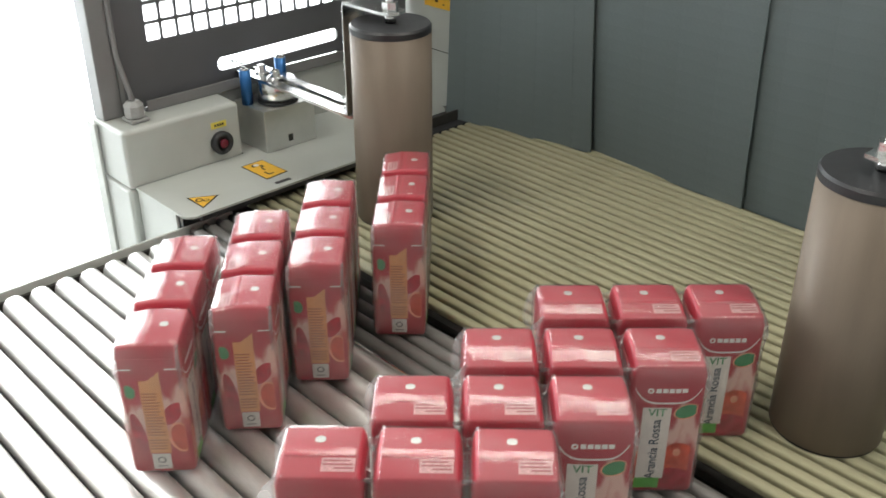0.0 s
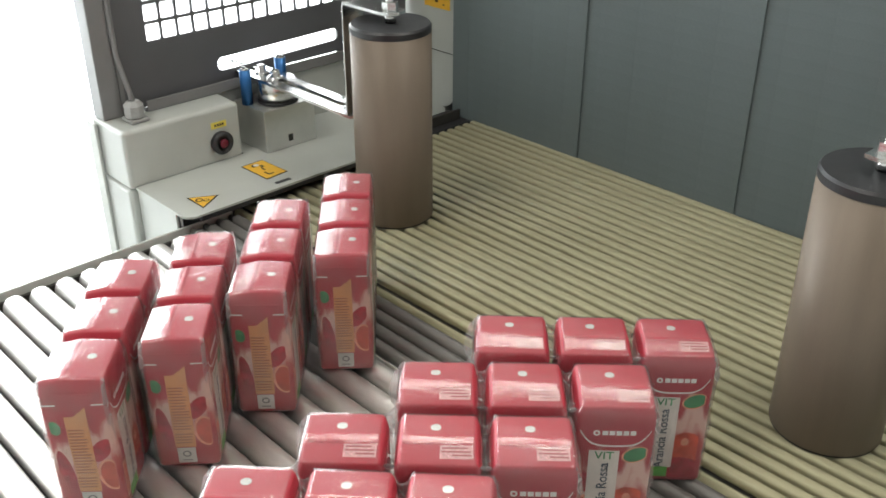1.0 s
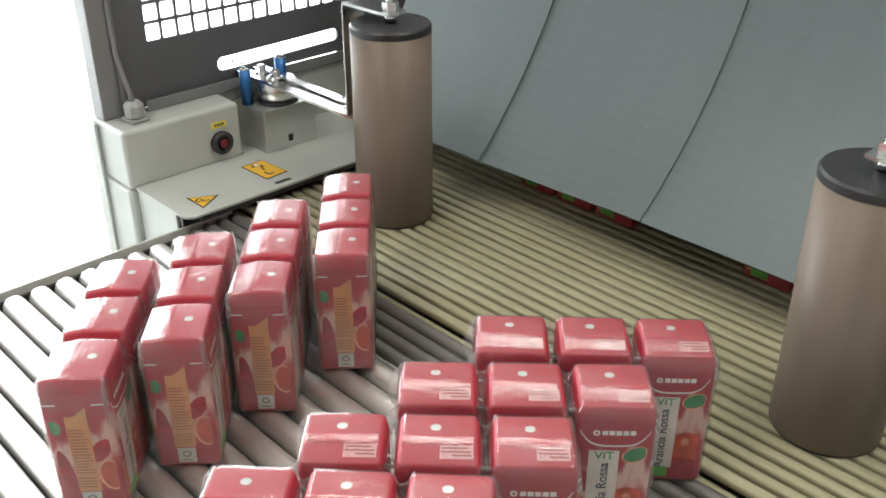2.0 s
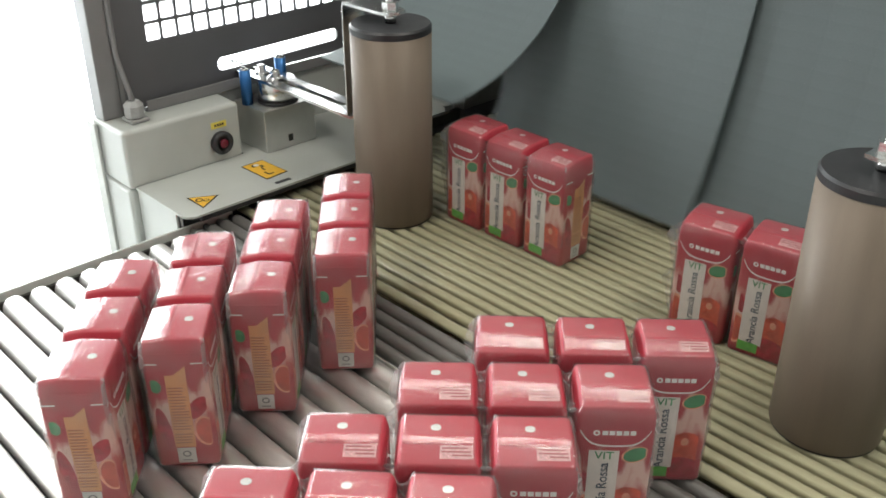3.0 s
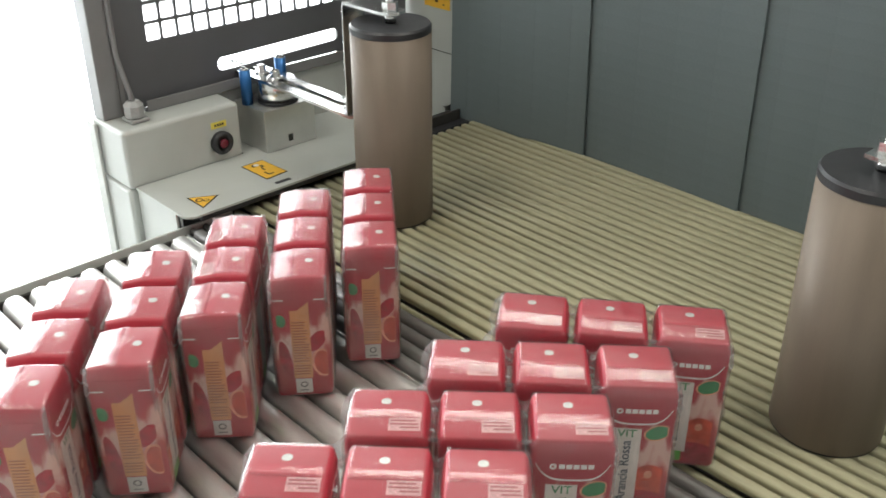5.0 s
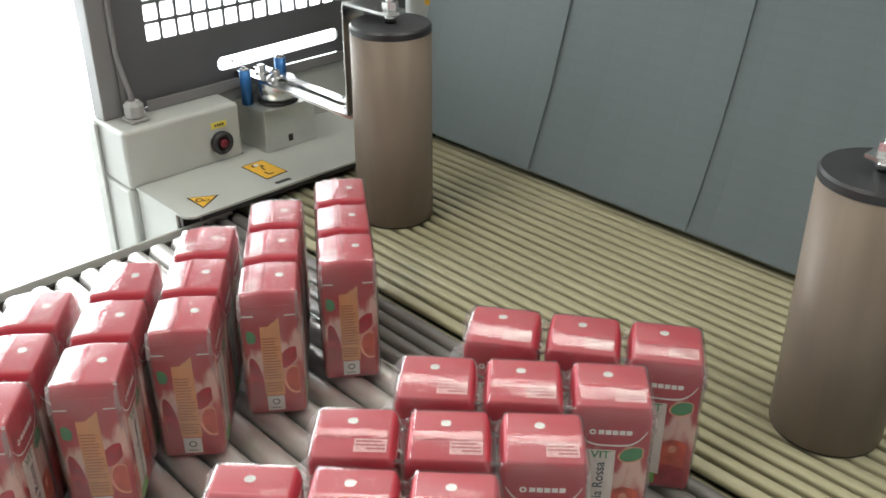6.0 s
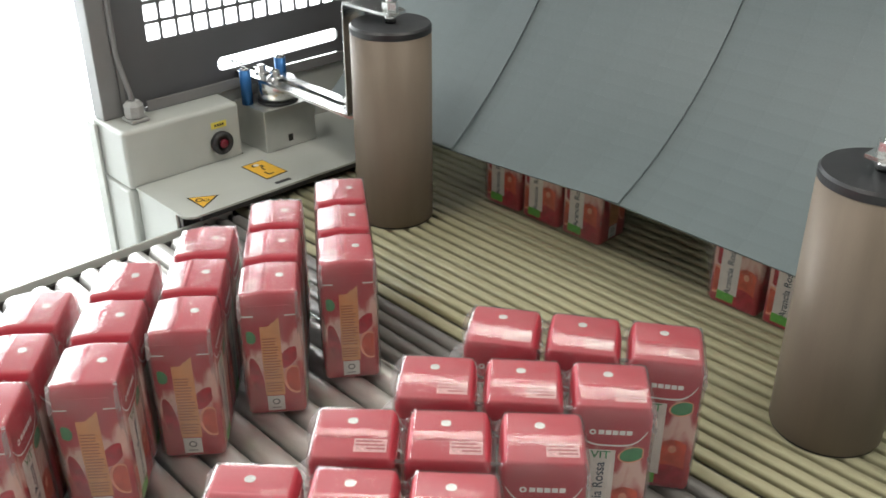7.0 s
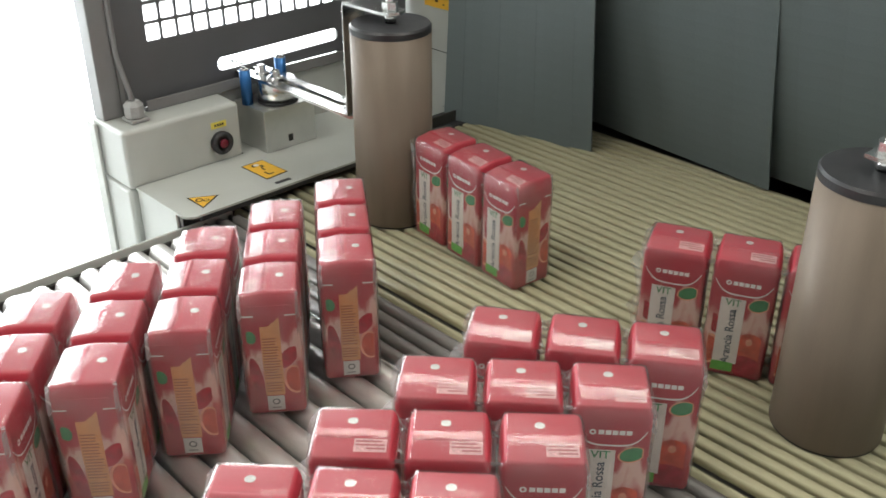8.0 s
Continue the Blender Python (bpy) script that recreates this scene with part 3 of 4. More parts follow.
# ---- shrink tunnel ----
def tunnel():
    t = thing("shrink_tunnel", "light grey shrink tunnel with a dark mouth", "machine")
    # cheeks and header rise unseen to 0.80, which keeps light off the mouth
    c, zc = 0.028, 0.030
    out = [(-1.20, -0.85), (-0.95, -0.85), (-0.95, 0.0)] + [(-0.9565 + c * math.sin(a), zc - c * math.cos(a)) for a in [math.pi / 16 * k for k in range(0, 9)]]
    out += [(-0.9285, 0.80), (-1.20, 0.80)]
    m = Matrix(((1, 0, 0, 0), (0, 0, 1, 0.4105), (0, 1, 0, 0), (0, 0, 0, 1)))
    me = outline_plate([out], 0.018, m)
    me.materials.append(PAINT)
    cheek = part("front_cheek", me, PAINT, t)
    part("seam", box(-1.19, -0.9288, 0.4008, 0.4014, 0.0815, 0.0825), DARK, cheek)
    lab = part("warning_label", box(-0.990, -0.9395, 0.4006, 0.4013, 0.142, 0.185), YELLOW, cheek, "yellow warning label")
    mk = box(-0.968, -0.963, 0.4002, 0.4005, 0.150, 0.153)
    box(-0.953, -0.950, 0.4002, 0.4005, 0.147, 0.149, bm=mk)
    part("label_marks", mk, INK, lab)
    part("front_cheek", box(-0.0390, 0.20, 0.402, 0.420, -0.85, 0.80, 0.002), PAINT, t)
    part("front_header", box(-0.9283, -0.0392, 0.4032, 0.420, 0.415, 0.80, 0.001), PAINT, t)
    part("side_wall", box(-0.960, -0.930, 0.4205, 1.5, -0.06, 0.50), LINER, t)
    part("side_wall", box(-0.038, -0.008, 0.4205, 1.5, -0.06, 0.50), LINER, t)
    part("roof", box(-0.9295, -0.0385, 0.4205, 1.5, 0.47, 0.50), LINER, t)
    part("back_wall", box(-0.9295, -0.0385, 1.48, 1.5, -0.06, 0.469), LINER, t)
    return t


tunnel()

# curtain strips that lap over one another, each a grid of narrow panels from the hinge down
HINGE_Z, STRIP_LEN, PIECES = 0.410, 0.4125, 26
curtain = thing("strip_curtain", "grey silicone strip curtain over the tunnel mouth", "curtain")
seg = STRIP_LEN / PIECES
part("hinge_bar", box(-0.9270, -0.0400, 0.4045, 0.4075, 0.4085, 0.455), DARK, curtain)
STRIPS = []
for x0, x1, columns, lap in ((-0.927, -0.702, 8, -0.0026), (-0.785, -0.478, 6, 0.0), (-0.505, -0.250, 5, 0.0026), (-0.275, -0.040, 2, 0.0052)):
    strip = new("strip")
    strip.empty_display_size = 0.02
    strip.parent = curtain
    wide = (x1 - x0) / columns
    shapes = [finish("curtain_panel", box(-wide / 2 - 0.0008, wide / 2 + 0.0008, lap + d - 0.0010, lap + d + 0.0010, -seg - 0.0002, 0.0001), RUBBER) for d in (0.0, 0.0001)]
    grid = []
    for c in range(columns):
        rows = []
        for _ in range(PIECES):
            ob = new("curtain_panel", shapes[c % 2])
            ob.parent = strip
            rows.append(ob)
        grid.append((x0 + wide * (c + 0.5), (c + 0.5) / columns, rows))
    STRIPS.append((x1 - x0, grid))


# ---- juice packs ----
W, D, H, P = 0.0505, 0.0449, 0.112, 0.0564


def bulge(a, z):
    q = 1 - (2 * z / H - 1) ** 2
    return 0.0009 * max(0, 1 - a * a) * max(0, q)


SEAM = -0.0040


def fall(y, z):
    """The top leans down from its seam towards the front, and a little towards the back."""
    f = max(0.0, z - 0.1) / 0.012
    return f * (0.19 * max(0.0, SEAM - y) + 0.03 * max(0.0, y - SEAM))


def carton_body():
    """A brick carton: rounded upright edges, slightly swollen faces, folded top."""
    bm = bmesh.new()
    rings = []
    levels = [(0.0, 0.0022), (0.0010, 0.0008), (0.003, 0.0)] + [(0.003 + 0.0105 * k, 0.0) for k in range(1, 10)] + [(0.1020, 0.0), (0.1065, 0.0004), (0.1098, 0.0009), (0.1114, 0.0014), (0.1120, 0.0024)]
    r, n = 0.0034, 5
    for z, inset in levels:
        w, d = W / 2 - (1.7 * inset if z > 0.05 else inset), D / 2 - 0.8 * inset
        ring = []
        for cx, cy, a0 in ((1, -1, -90), (1, 1, 0), (-1, 1, 90), (-1, -1, 180)):
            for k in range(n):
                a = radians(a0 + 90 * k / (n - 1))
                ring.append([cx * (w - r) + r * math.cos(a), cy * (d - r) + r * math.sin(a)])
        full = []
        for i, p in enumerate(ring):
            full.append(p)
            q = ring[(i + 1) % len(ring)]
            if (i + 1) % n == 0:
                for s in (0.25, 0.5, 0.75):
                    full.append([p[0] + (q[0] - p[0]) * s, p[1] + (q[1] - p[1]) * s])
        verts = []
        for x, y in full:
            if abs(y) > d - 1e-4:
                y += math.copysign(bulge(x / w, z), y)
            if abs(x) > w - 1e-4:
                x += math.copysign(bulge(y / d, z), x)
            verts.append(bm.verts.new((x, y, z)))
        rings.append(verts)
    for a, b in zip(rings, rings[1:]):
        for i in range(len(a)):
            bm.faces.new((a[i], a[(i + 1) % len(a)], b[(i + 1) % len(a)], b[i]))
    bm.faces.new(rings[0][::-1])
    bm.faces.new(rings[-1])
    bmesh.ops.bisect_plane(bm, geom=bm.verts[:] + bm.edges[:] + bm.faces[:], plane_co=(0, SEAM, 0), plane_no=(0, 1, 0))
    for v in bm.verts:
        v.co.z -= fall(v.co.y, v.co.z)
    bmesh.ops.recalc_face_normals(bm, faces=bm.faces[:])
    return bm


def on_face(bm, face, lift):
    """Lays a mesh drawn in (u, v) onto a face of the carton; front and back: u across, v up; end: u across, v up; top: u, v as x, y."""
    for vert in bm.verts:
        u, v, t = vert.co
        off = lift + t
        if face == "front":
            vert.co = (u, -D / 2 - bulge(u / (W / 2), v) - off, v)
        elif face == "back":
            vert.co = (-u, D / 2 + bulge(u / (W / 2), v) + off, v)
        elif face == "end":
            vert.co = (W / 2 + bulge(u / (D / 2), v) + off, u, v)
        elif face == "far_end":
            vert.co = (-W / 2 - bulge(u / (D / 2), v) - off, -u, v)
        else:
            vert.co = (u, v, H + off - fall(v, H))
    bmesh.ops.recalc_face_normals(bm, faces=bm.faces[:])
    return bm


def patch(u0, u1, v0, v1, nu=6, nv=8, shape=None, bm=None):
    """A flat grid patch in (u, v); shape bends it: a function of the unit square."""
    own = bmesh.new()
    g = []
    for j in range(nv + 1):
        row = []
        for i in range(nu + 1):
            s, t = i / nu, j / nv
            p = shape(s, t) if shape else (u0 + (u1 - u0) * s, v0 + (v1 - v0) * t)
            row.append(own.verts.new((p[0], p[1], 0)))
        g.append(row)
    for j in range(nv):
        for i in range(nu):
            own.faces.new((g[j][i], g[j][i + 1], g[j + 1][i + 1], g[j + 1][i]))
    return join(own, bm)


def disc(cu, cv, ru, rv, tilt=0.0, n=28, rings=3, inner=0.0, limit=None, bm=None):
    own = bmesh.new()
    loops = []
    for k in range(rings + 1):
        f = inner + (1 - inner) * k / rings
        if f < 1e-6:
            loops.append([own.verts.new((cu, cv, 0))])
            continue
        loop = []
        for i in range(n):
            a = 2 * math.pi * i / n
            x, y = f * ru * math.cos(a), f * rv * math.sin(a)
            c, s = math.cos(tilt), math.sin(tilt)
            px, py = cu + c * x - s * y, cv + s * x + c * y
            if limit:
                px = min(max(px, -limit), limit)
            loop.append(own.verts.new((px, py, 0)))
        loops.append(loop)
    for a, b in zip(loops, loops[1:]):
        for i in range(n):
            j = (i + 1) % n
            own.faces.new((a[0], b[i], b[j]) if len(a) == 1 else (a[i], b[i], b[j], a[j]))
    return join(own, bm)


def text_patch(text, size, cu, cv, turn=0.0):
    me = lettering(text, size, pose(cu, cv, 0, 0, 0, turn))
    own = bmesh.new()
    own.from_mesh(me)
    bpy.data.meshes.remove(me)
    return own


def main_face(face, carton):
    """The print of a wide face."""
    e = W / 2 - 0.0048

    def lay(name, bm, mat, lift, label=""):
        part(name, on_face(bm, face, lift), mat, carton, label)

    lay("fruit", disc(0.0125, 0.030, 0.0125, 0.0155, 0.2, limit=e), FRUIT, 0.00012, "printed blood orange")
    lay("fruit", disc(0.0085, 0.0135, 0.0150, 0.0095, 0.0, limit=e), FLESH, 0.00018, "printed dark fruit flesh")
    lay("fruit_highlight", disc(0.0110, 0.0370, 0.0028, 0.0034), PEEL, 0.00022)
    sl = disc(-0.0200, 0.0245, 0.0085, 0.0150, 0.0, limit=e + 0.0015)
    lay("slice_rind", sl, PEEL, 0.00026, "pale rind of a printed slice")
    lay("slice_flesh", disc(-0.0200, 0.0245, 0.0066, 0.0126, 0.0, limit=e + 0.0012), FRUIT, 0.00034, "printed slice of blood orange")
    lay("splash", disc(-0.0185, 0.050, 0.0062, 0.0100, 0.5, limit=e), FLESH, 0.00016, "dark red printed splash")
    lay("name_panel", patch(-0.0160, 0.0035, 0.0135, 0.0760, 4, 10), LABEL_WHITE, 0.00042, "warm white name panel")
    lay("name_lettering", text_patch("Arancia Rossa", 0.0093, -0.0058, 0.0395, 90), NAVY, 0.00056, "slate lettering Arancia Rossa")
    lay("vitamin_lettering", text_patch("VIT", 0.0086, -0.0060, 0.0718, 0), GREEN, 0.00056, "green lettering VIT")
    lay("green_square", patch(-0.0165, 0.0010, 0.0050, 0.0142, 4, 3), BRIGHT_GREEN, 0.00060, "bright green square")
    lay("leaf_rim", disc(0.0140, 0.0725, 0.0092, 0.0062, 0.35, limit=e + 0.001), PEEL, 0.00020)
    lay("leaf_badge", disc(0.0142, 0.0727, 0.0082, 0.0053, 0.35, limit=e), GREEN, 0.00034, "green leaf badge")

    def arc(s, t):
        u = (2 * s - 1) * (W / 2 - 0.0028)
        return u, 0.0795 + min(0.0125, 47000.0 * u ** 4) + 0.0013 * (t - 0.5)
    lay("arch_line", patch(0, 0, 0, 0, 24, 1, arc), WHITE_INK, 0.00020, "white arched border line")
    mk = disc(-0.0120, 0.0897, 0.0022, 0.0022, inner=0.45, n=14, rings=1)
    for k in range(5):
        c = -0.0066 + k * 0.0044
        patch(c - 0.0018, c + 0.0018, 0.0880, 0.0915, 1, 1, bm=mk)
    lay("brand_marks", mk, WHITE_INK, 0.00020, "white brand mark shapes")


def end_face(face, carton):
    """The print of a narrow face: text panel under the folded flap."""
    def lay(name, bm, mat, lift, label=""):
        return part(name, on_face(bm, face, lift), mat, carton, label)

    flap = bmesh.new()
    pts = [(-0.0175, 0.1010), (0.0175, 0.1010), (0.0030, 0.0865), (-0.0030, 0.0865)]
    lo = [flap.verts.new((u, v, 0.0)) for u, v in pts]
    hi = [flap.verts.new((u * 0.97, v, 0.0004)) for u, v in pts]
    flap.faces.new(hi)
    for i in range(4):
        flap.faces.new((lo[i], lo[(i + 1) % 4], hi[(i + 1) % 4], hi[i]))
    lay("folded_flap", flap, CARTON, 0.0001)

    def cut(s, t):
        top = 0.0830 + 0.0105 * max(0, (s - 0.45) / 0.55)
        return -0.0078 + 0.0150 * s, 0.0190 + (top - 0.0190) * t
    lay("text_panel", patch(0, 0, 0, 0, 8, 10, cut), ORANGE, 0.00030, "orange ingredients panel")
    lines = bmesh.new()
    rng = random.Random(5)
    for k in range(19):
        v = 0.0225 + 0.0026 * k + (0.0022 if k > 3 else 0)
        patch(-0.0070, -0.0070 + 0.0132 * rng.uniform(0.72, 1.0), v, v + 0.0011, 5, 1, bm=lines)
    lay("text_block", lines, BROWN, 0.00042)
    lay("recycling_box", patch(-0.0072, 0.0062, 0.0040, 0.0182, 3, 4), GREY_PRINT, 0.00030, "pale grey mark box")
    mk = disc(-0.0005, 0.0125, 0.0032, 0.0030, inner=0.6, n=14, rings=1)
    patch(-0.0040, 0.0030, 0.0062, 0.0072, 1, 1, bm=mk)
    lay("recycling_mark", mk, POST, 0.00042)
    lay("slice_rind", disc(0.0155, 0.0330, 0.0085, 0.0135, 0.1, limit=D / 2 - 0.0032), PEEL, 0.00018, "pale rind of a printed slice")
    lay("slice_flesh", disc(0.0160, 0.0330, 0.0070, 0.0118, 0.1, limit=D / 2 - 0.0034), FRUIT, 0.00026, "printed slice of blood orange")
    lay("splash", disc(-0.0135, 0.0370, 0.0045, 0.0180, 0.15, limit=D / 2 - 0.004), FLESH, 0.00012, "dark red printed splash")
    lay("splash", disc(0.0120, 0.0540, 0.0060, 0.0110, -0.6, limit=D / 2 - 0.004), FLESH, 0.00010, "dark red printed splash")
    lay("leaf_badge", disc(-0.0155, 0.0735, 0.0042, 0.0058, 0.2, limit=D / 2 - 0.004), GREEN, 0.00018, "green leaf badge")
    for u in (-0.0158, 0.0158):
        lay("arch_line", patch(u - 0.0042, u + 0.0042, 0.0918, 0.0928, 3, 1), WHITE_INK, 0.00030)


def top_face(carton):
    def lay(name, bm, mat, lift, label=""):
        return part(name, on_face(bm, "top", lift), mat, carton, label)

    seam = bmesh.new()
    outline = [(-0.0030, -0.0003), (-0.0024, 0.0003), (-0.0012, 0.0006), (0.0002, 0.0005), (0.0012, -0.0002)]
    n = 12
    rows = []
    for i in range(n + 1):
        x = (W / 2 - 0.0045) * (2 * i / n - 1)
        wob = 0.0003 * math.sin(i * 1.9)
        rows.append([seam.verts.new((x, y + wob + SEAM, H + z)) for y, z in outline])
    for a, b in zip(rows, rows[1:]):
        for k in range(len(outline) - 1):
            seam.faces.new((a[k], b[k], b[k + 1], a[k + 1]))
    bmesh.ops.recalc_face_normals(seam, faces=seam.faces[:])
    part("top_seam", seam, CARTON, carton, "", True)
    lay("straw_seal", disc(-0.0018, 0.0084, 0.0032, 0.0032, rings=2, n=20), FOIL, 0.00030, "round silver-white straw seal")
    lay("straw_seal_mark", disc(-0.0015, 0.0084, 0.0011, 0.0011, rings=1, n=8), GREY_PRINT, 0.00045)
    lay("seam_line", patch(-W / 2 + 0.0055, W / 2 - 0.0055, SEAM - 0.0026, SEAM - 0.0020, 10, 1), PALE_PINK, 0.0004, "pale crimped line along the seam")
    lay("code_box", patch(0.0010, 0.0205, -0.0172, -0.0075, 4, 3), PALE_PINK, 0.00020, "pale box with printed code")
    bars = bmesh.new()
    for v, u1 in ((-0.0095, 0.0175), (-0.0121, 0.0190), (-0.0147, 0.0195)):
        patch(0.0022 if v > -0.014 else 0.0085, u1, v - 0.0007, v + 0.0006, 3, 1, bm=bars)
    lay("code_marks", bars, CODE_INK, 0.00035)


def film_wrap(seed):
    """Shrink film round the three cartons, drawn in at the gaps, open gathers at both ends."""
    bm = bmesh.new()
    rng = random.Random(seed)

    def waist(x, half=0.0040):
        return sum(max(0.0, 1 - ((x - g) / half) ** 2) for g in (-P / 2, P / 2))

    hx, hy, r = P + W / 2 + 0.0019, D / 2 + 0.0015, 0.0042
    plan = []
    steps = 170
    for i in range(steps + 1):
        plan.append((-hx + r + (2 * hx - 2 * r) * i / steps, -hy))
    for k in range(1, 6):
        a = radians(-90 + 15 * k)
        plan.append((hx - r + r * math.cos(a), -hy + r + r * math.sin(a)))
    for i in range(9):
        plan.append((hx, -hy + r + (2 * hy - 2 * r) * i / 8))
    for k in range(1, 6):
        a = radians(15 * k)
        plan.append((hx - r + r * math.cos(a), hy - r + r * math.sin(a)))
    for i in range(steps + 1):
        plan.append((hx - r - (2 * hx - 2 * r) * i / steps, hy))
    for k in range(1, 6):
        a = radians(90 + 15 * k)
        plan.append((-hx + r + r * math.cos(a), hy - r + r * math.sin(a)))
    for i in range(9):
        plan.append((-hx, hy - r - (2 * hy - 2 * r) * i / 8))
    for k in range(1, 6):
        a = radians(180 + 15 * k)
        plan.append((-hx + r + r * math.cos(a), -hy + r + r * math.sin(a)))
    # height, draw-in of the sides, and share of the depth (the last rings close the roof)
    levels = [(0.0006, 0.0010, 1.0), (0.004, 0.0, 1.0)] + [(0.012 * k, 0.0, 1.0) for k in range(1, 9)] + [(0.1020, 0.0, 1.0), (0.1068, 0.0005, 1.0), (0.1100, 0.0011, 1.0), (0.1120, 0.0017, 1.0), (0.1128, 0.0030, 1.0), (0.1129, 0.0034, 0.80), (0.1129, 0.0034, 0.55), (0.1129, 0.0034, 0.28), (0.1129, 0.0034, 0.02)]
    rings = []
    for z, inset, f in levels:
        ring = []
        for x, y in plan:
            px, py = x * (1 - 1.5 * inset / hx), y * (1 - inset / hy) * f
            g = waist(px, 0.0040 + 0.8 * inset)
            if f > 0.9:
                py -= math.copysign((0.0052 + inset) * g, py)
            pz = z - (0.0125 * g if z > 0.111 else 0.004 * g if z > 0.108 else 0)
            if abs(x) > hx - 0.003 and z < 0.108:
                px += math.copysign(0.0011, px) * noise.noise((py * 130, z * 22, seed * 2.3 + (5 if px > 0 else 0)))
            elif z < 0.108:
                py += math.copysign(0.0004, py) * noise.noise((px * 75, z * 20, seed * 1.7))
            j = 0.00022 if z < 0.1 else 0.00008
            crease = 0.00028 * noise.noise((px * 55, py * 85, seed * 3.7)) if z > 0.11 else 0.0
            ring.append(bm.verts.new((px + rng.uniform(-j, j), py + rng.uniform(-j, j), pz + crease)))
        rings.append(ring)
    n = len(plan)
    for a, b in zip(rings, rings[1:]):
        for i in range(n):
            f = bm.faces.new((a[i], a[(i + 1) % n], b[(i + 1) % n], b[i]))
            if waist(a[i].co.x) > 0.25 and 0.085 < b[i].co.z:
                f.material_index = 1
            elif abs(a[i].co.x) > hx - 0.0022 and abs(b[i].co.x) > hx - 0.0022:
                f.material_index = 2
    for v in bm.verts:
        v.co.z -= min(1.0, max(0.0, v.co.z - 0.1) / 0.012) * fall(v.co.y, H)
        v.co.y += D / 2
    return bm


def film_ear(sx, y, z):
    """A gathered film corner that stands out at a pack's end."""
    bm = bmesh.new()
    x0 = sx * (P + W / 2 - 0.002)
    out = 0.0130 if sx < 0 else 0.005
    rows = []
    for k in range(7):
        t = k / 6
        w = (t / 0.35 if t < 0.35 else (1 - t) / 0.65) ** 0.8 * out * (1 + 0.25 * math.sin(9 * t + 40 * y))
        zz = z + 0.022 - 0.050 * t
        rows.append([bm.verts.new((x0 + sx * w * q, y + 0.0014 * math.sin(4 * q + 2 * t), zz)) for q in (0.0, 0.35, 0.7, 1.0)])
    for p, q in zip(rows, rows[1:]):
        for i in range(3):
            bm.faces.new((p[i], p[i + 1], q[i + 1], q[i]))
    return bm


def juice_pack():
    t = thing("juice_pack", "three red blood orange juice cartons shrink-wrapped in clear film", "juice pack", "juice packs on the conveyor")
    first = part("carton", carton_body(), CARTON, t, "red printed juice carton with straw seal", True)
    first.location = (-P, D / 2, 0)
    main_face("front", first)
    main_face("back", first)
    end_face("end", first)
    end_face("far_end", first)
    top_face(first)
    for k in (0, 1):
        copy_thing(first, pose(k * P, D / 2, 0))
    wrap = part("film_wrap", film_wrap(3), FILM, t, "clear wrinkled shrink film", True)
    wrap.data.materials.append(TUCK)
    wrap.data.materials.append(ENDFILM)
    for sx in (-1, 1):
        for y, z in ((0.001, 0.088), (D - 0.001, 0.090), (0.002, 0.045)):
            part("film_ear", film_ear(sx, y, z), GATHER, t, "gathered film corner", True)
    return t


# Rows of each pack: seconds, x, y, turn. Lanes: A along the housing, B on the other side.
CYCLE = 4.53


def entry(lane, shift):
    if lane == "A":
        rows = [(2.8, -0.6140, 0.184, 1.5), (3.2, -0.6110, 0.1345, -1.0), (3.5, -0.6135, 0.1005, -8.5), (3.65, -0.6165, 0.098, -25), (3.8, -0.6207, 0.0925, -41.5), (4.0, -0.6210, 0.0690, -46), (4.2, -0.6207, 0.0445, -46.5), (4.5, -0.6205, 0.0072, -44)]
    else:
        rows = [(2.8, -0.3136, 0.181, 4.0), (3.0, -0.3120, 0.163, 11.0), (3.2, -0.3100, 0.1465, 18.5), (3.5, -0.3140, 0.125, 24.5), (3.8, -0.3235, 0.1000, 31.5), (4.2, -0.3290, 0.0560, 40.5), (4.5, -0.3259, 0.0190, 41.0)]
    return [(t + shift, x, y, a) for t, x, y, a in rows]


def lead_in(rows):
    """Straight run on the belt before the first row, from the clip's start."""
    t, x, y, a = rows[0]
    return [(0.0, x, y + SPEED * t, 0.0), (t - 0.6, x, y + SPEED * 0.6, 0.0)] + rows


def shove(t0, a, b, share):
    """A push from pose a to pose b that starts at t0 with the belt's speed and dies away."""
    return [(t0 + dt, *[p + (q - p) * s for p, q in zip(a, b)]) for dt, s in share]


FIRST = ((0.0, 0.0), (0.25, 0.46), (0.5, 0.77), (0.7, 0.945), (0.85, 1.0))
SECOND = ((0.0, 0.0), (0.12, 0.10), (0.25, 0.27), (0.45, 0.53), (0.65, 0.76), (0.85, 0.92), (1.05, 1.0))


def resting(p0, p1, p2):
    rows = shove(0.0, p0, p1, FIRST)
    rows.append((4.45, *p1))
    rows += shove(4.47, p1, p2, SECOND)
    rows.append((8.0, *p2))
    return rows


PACKS = []
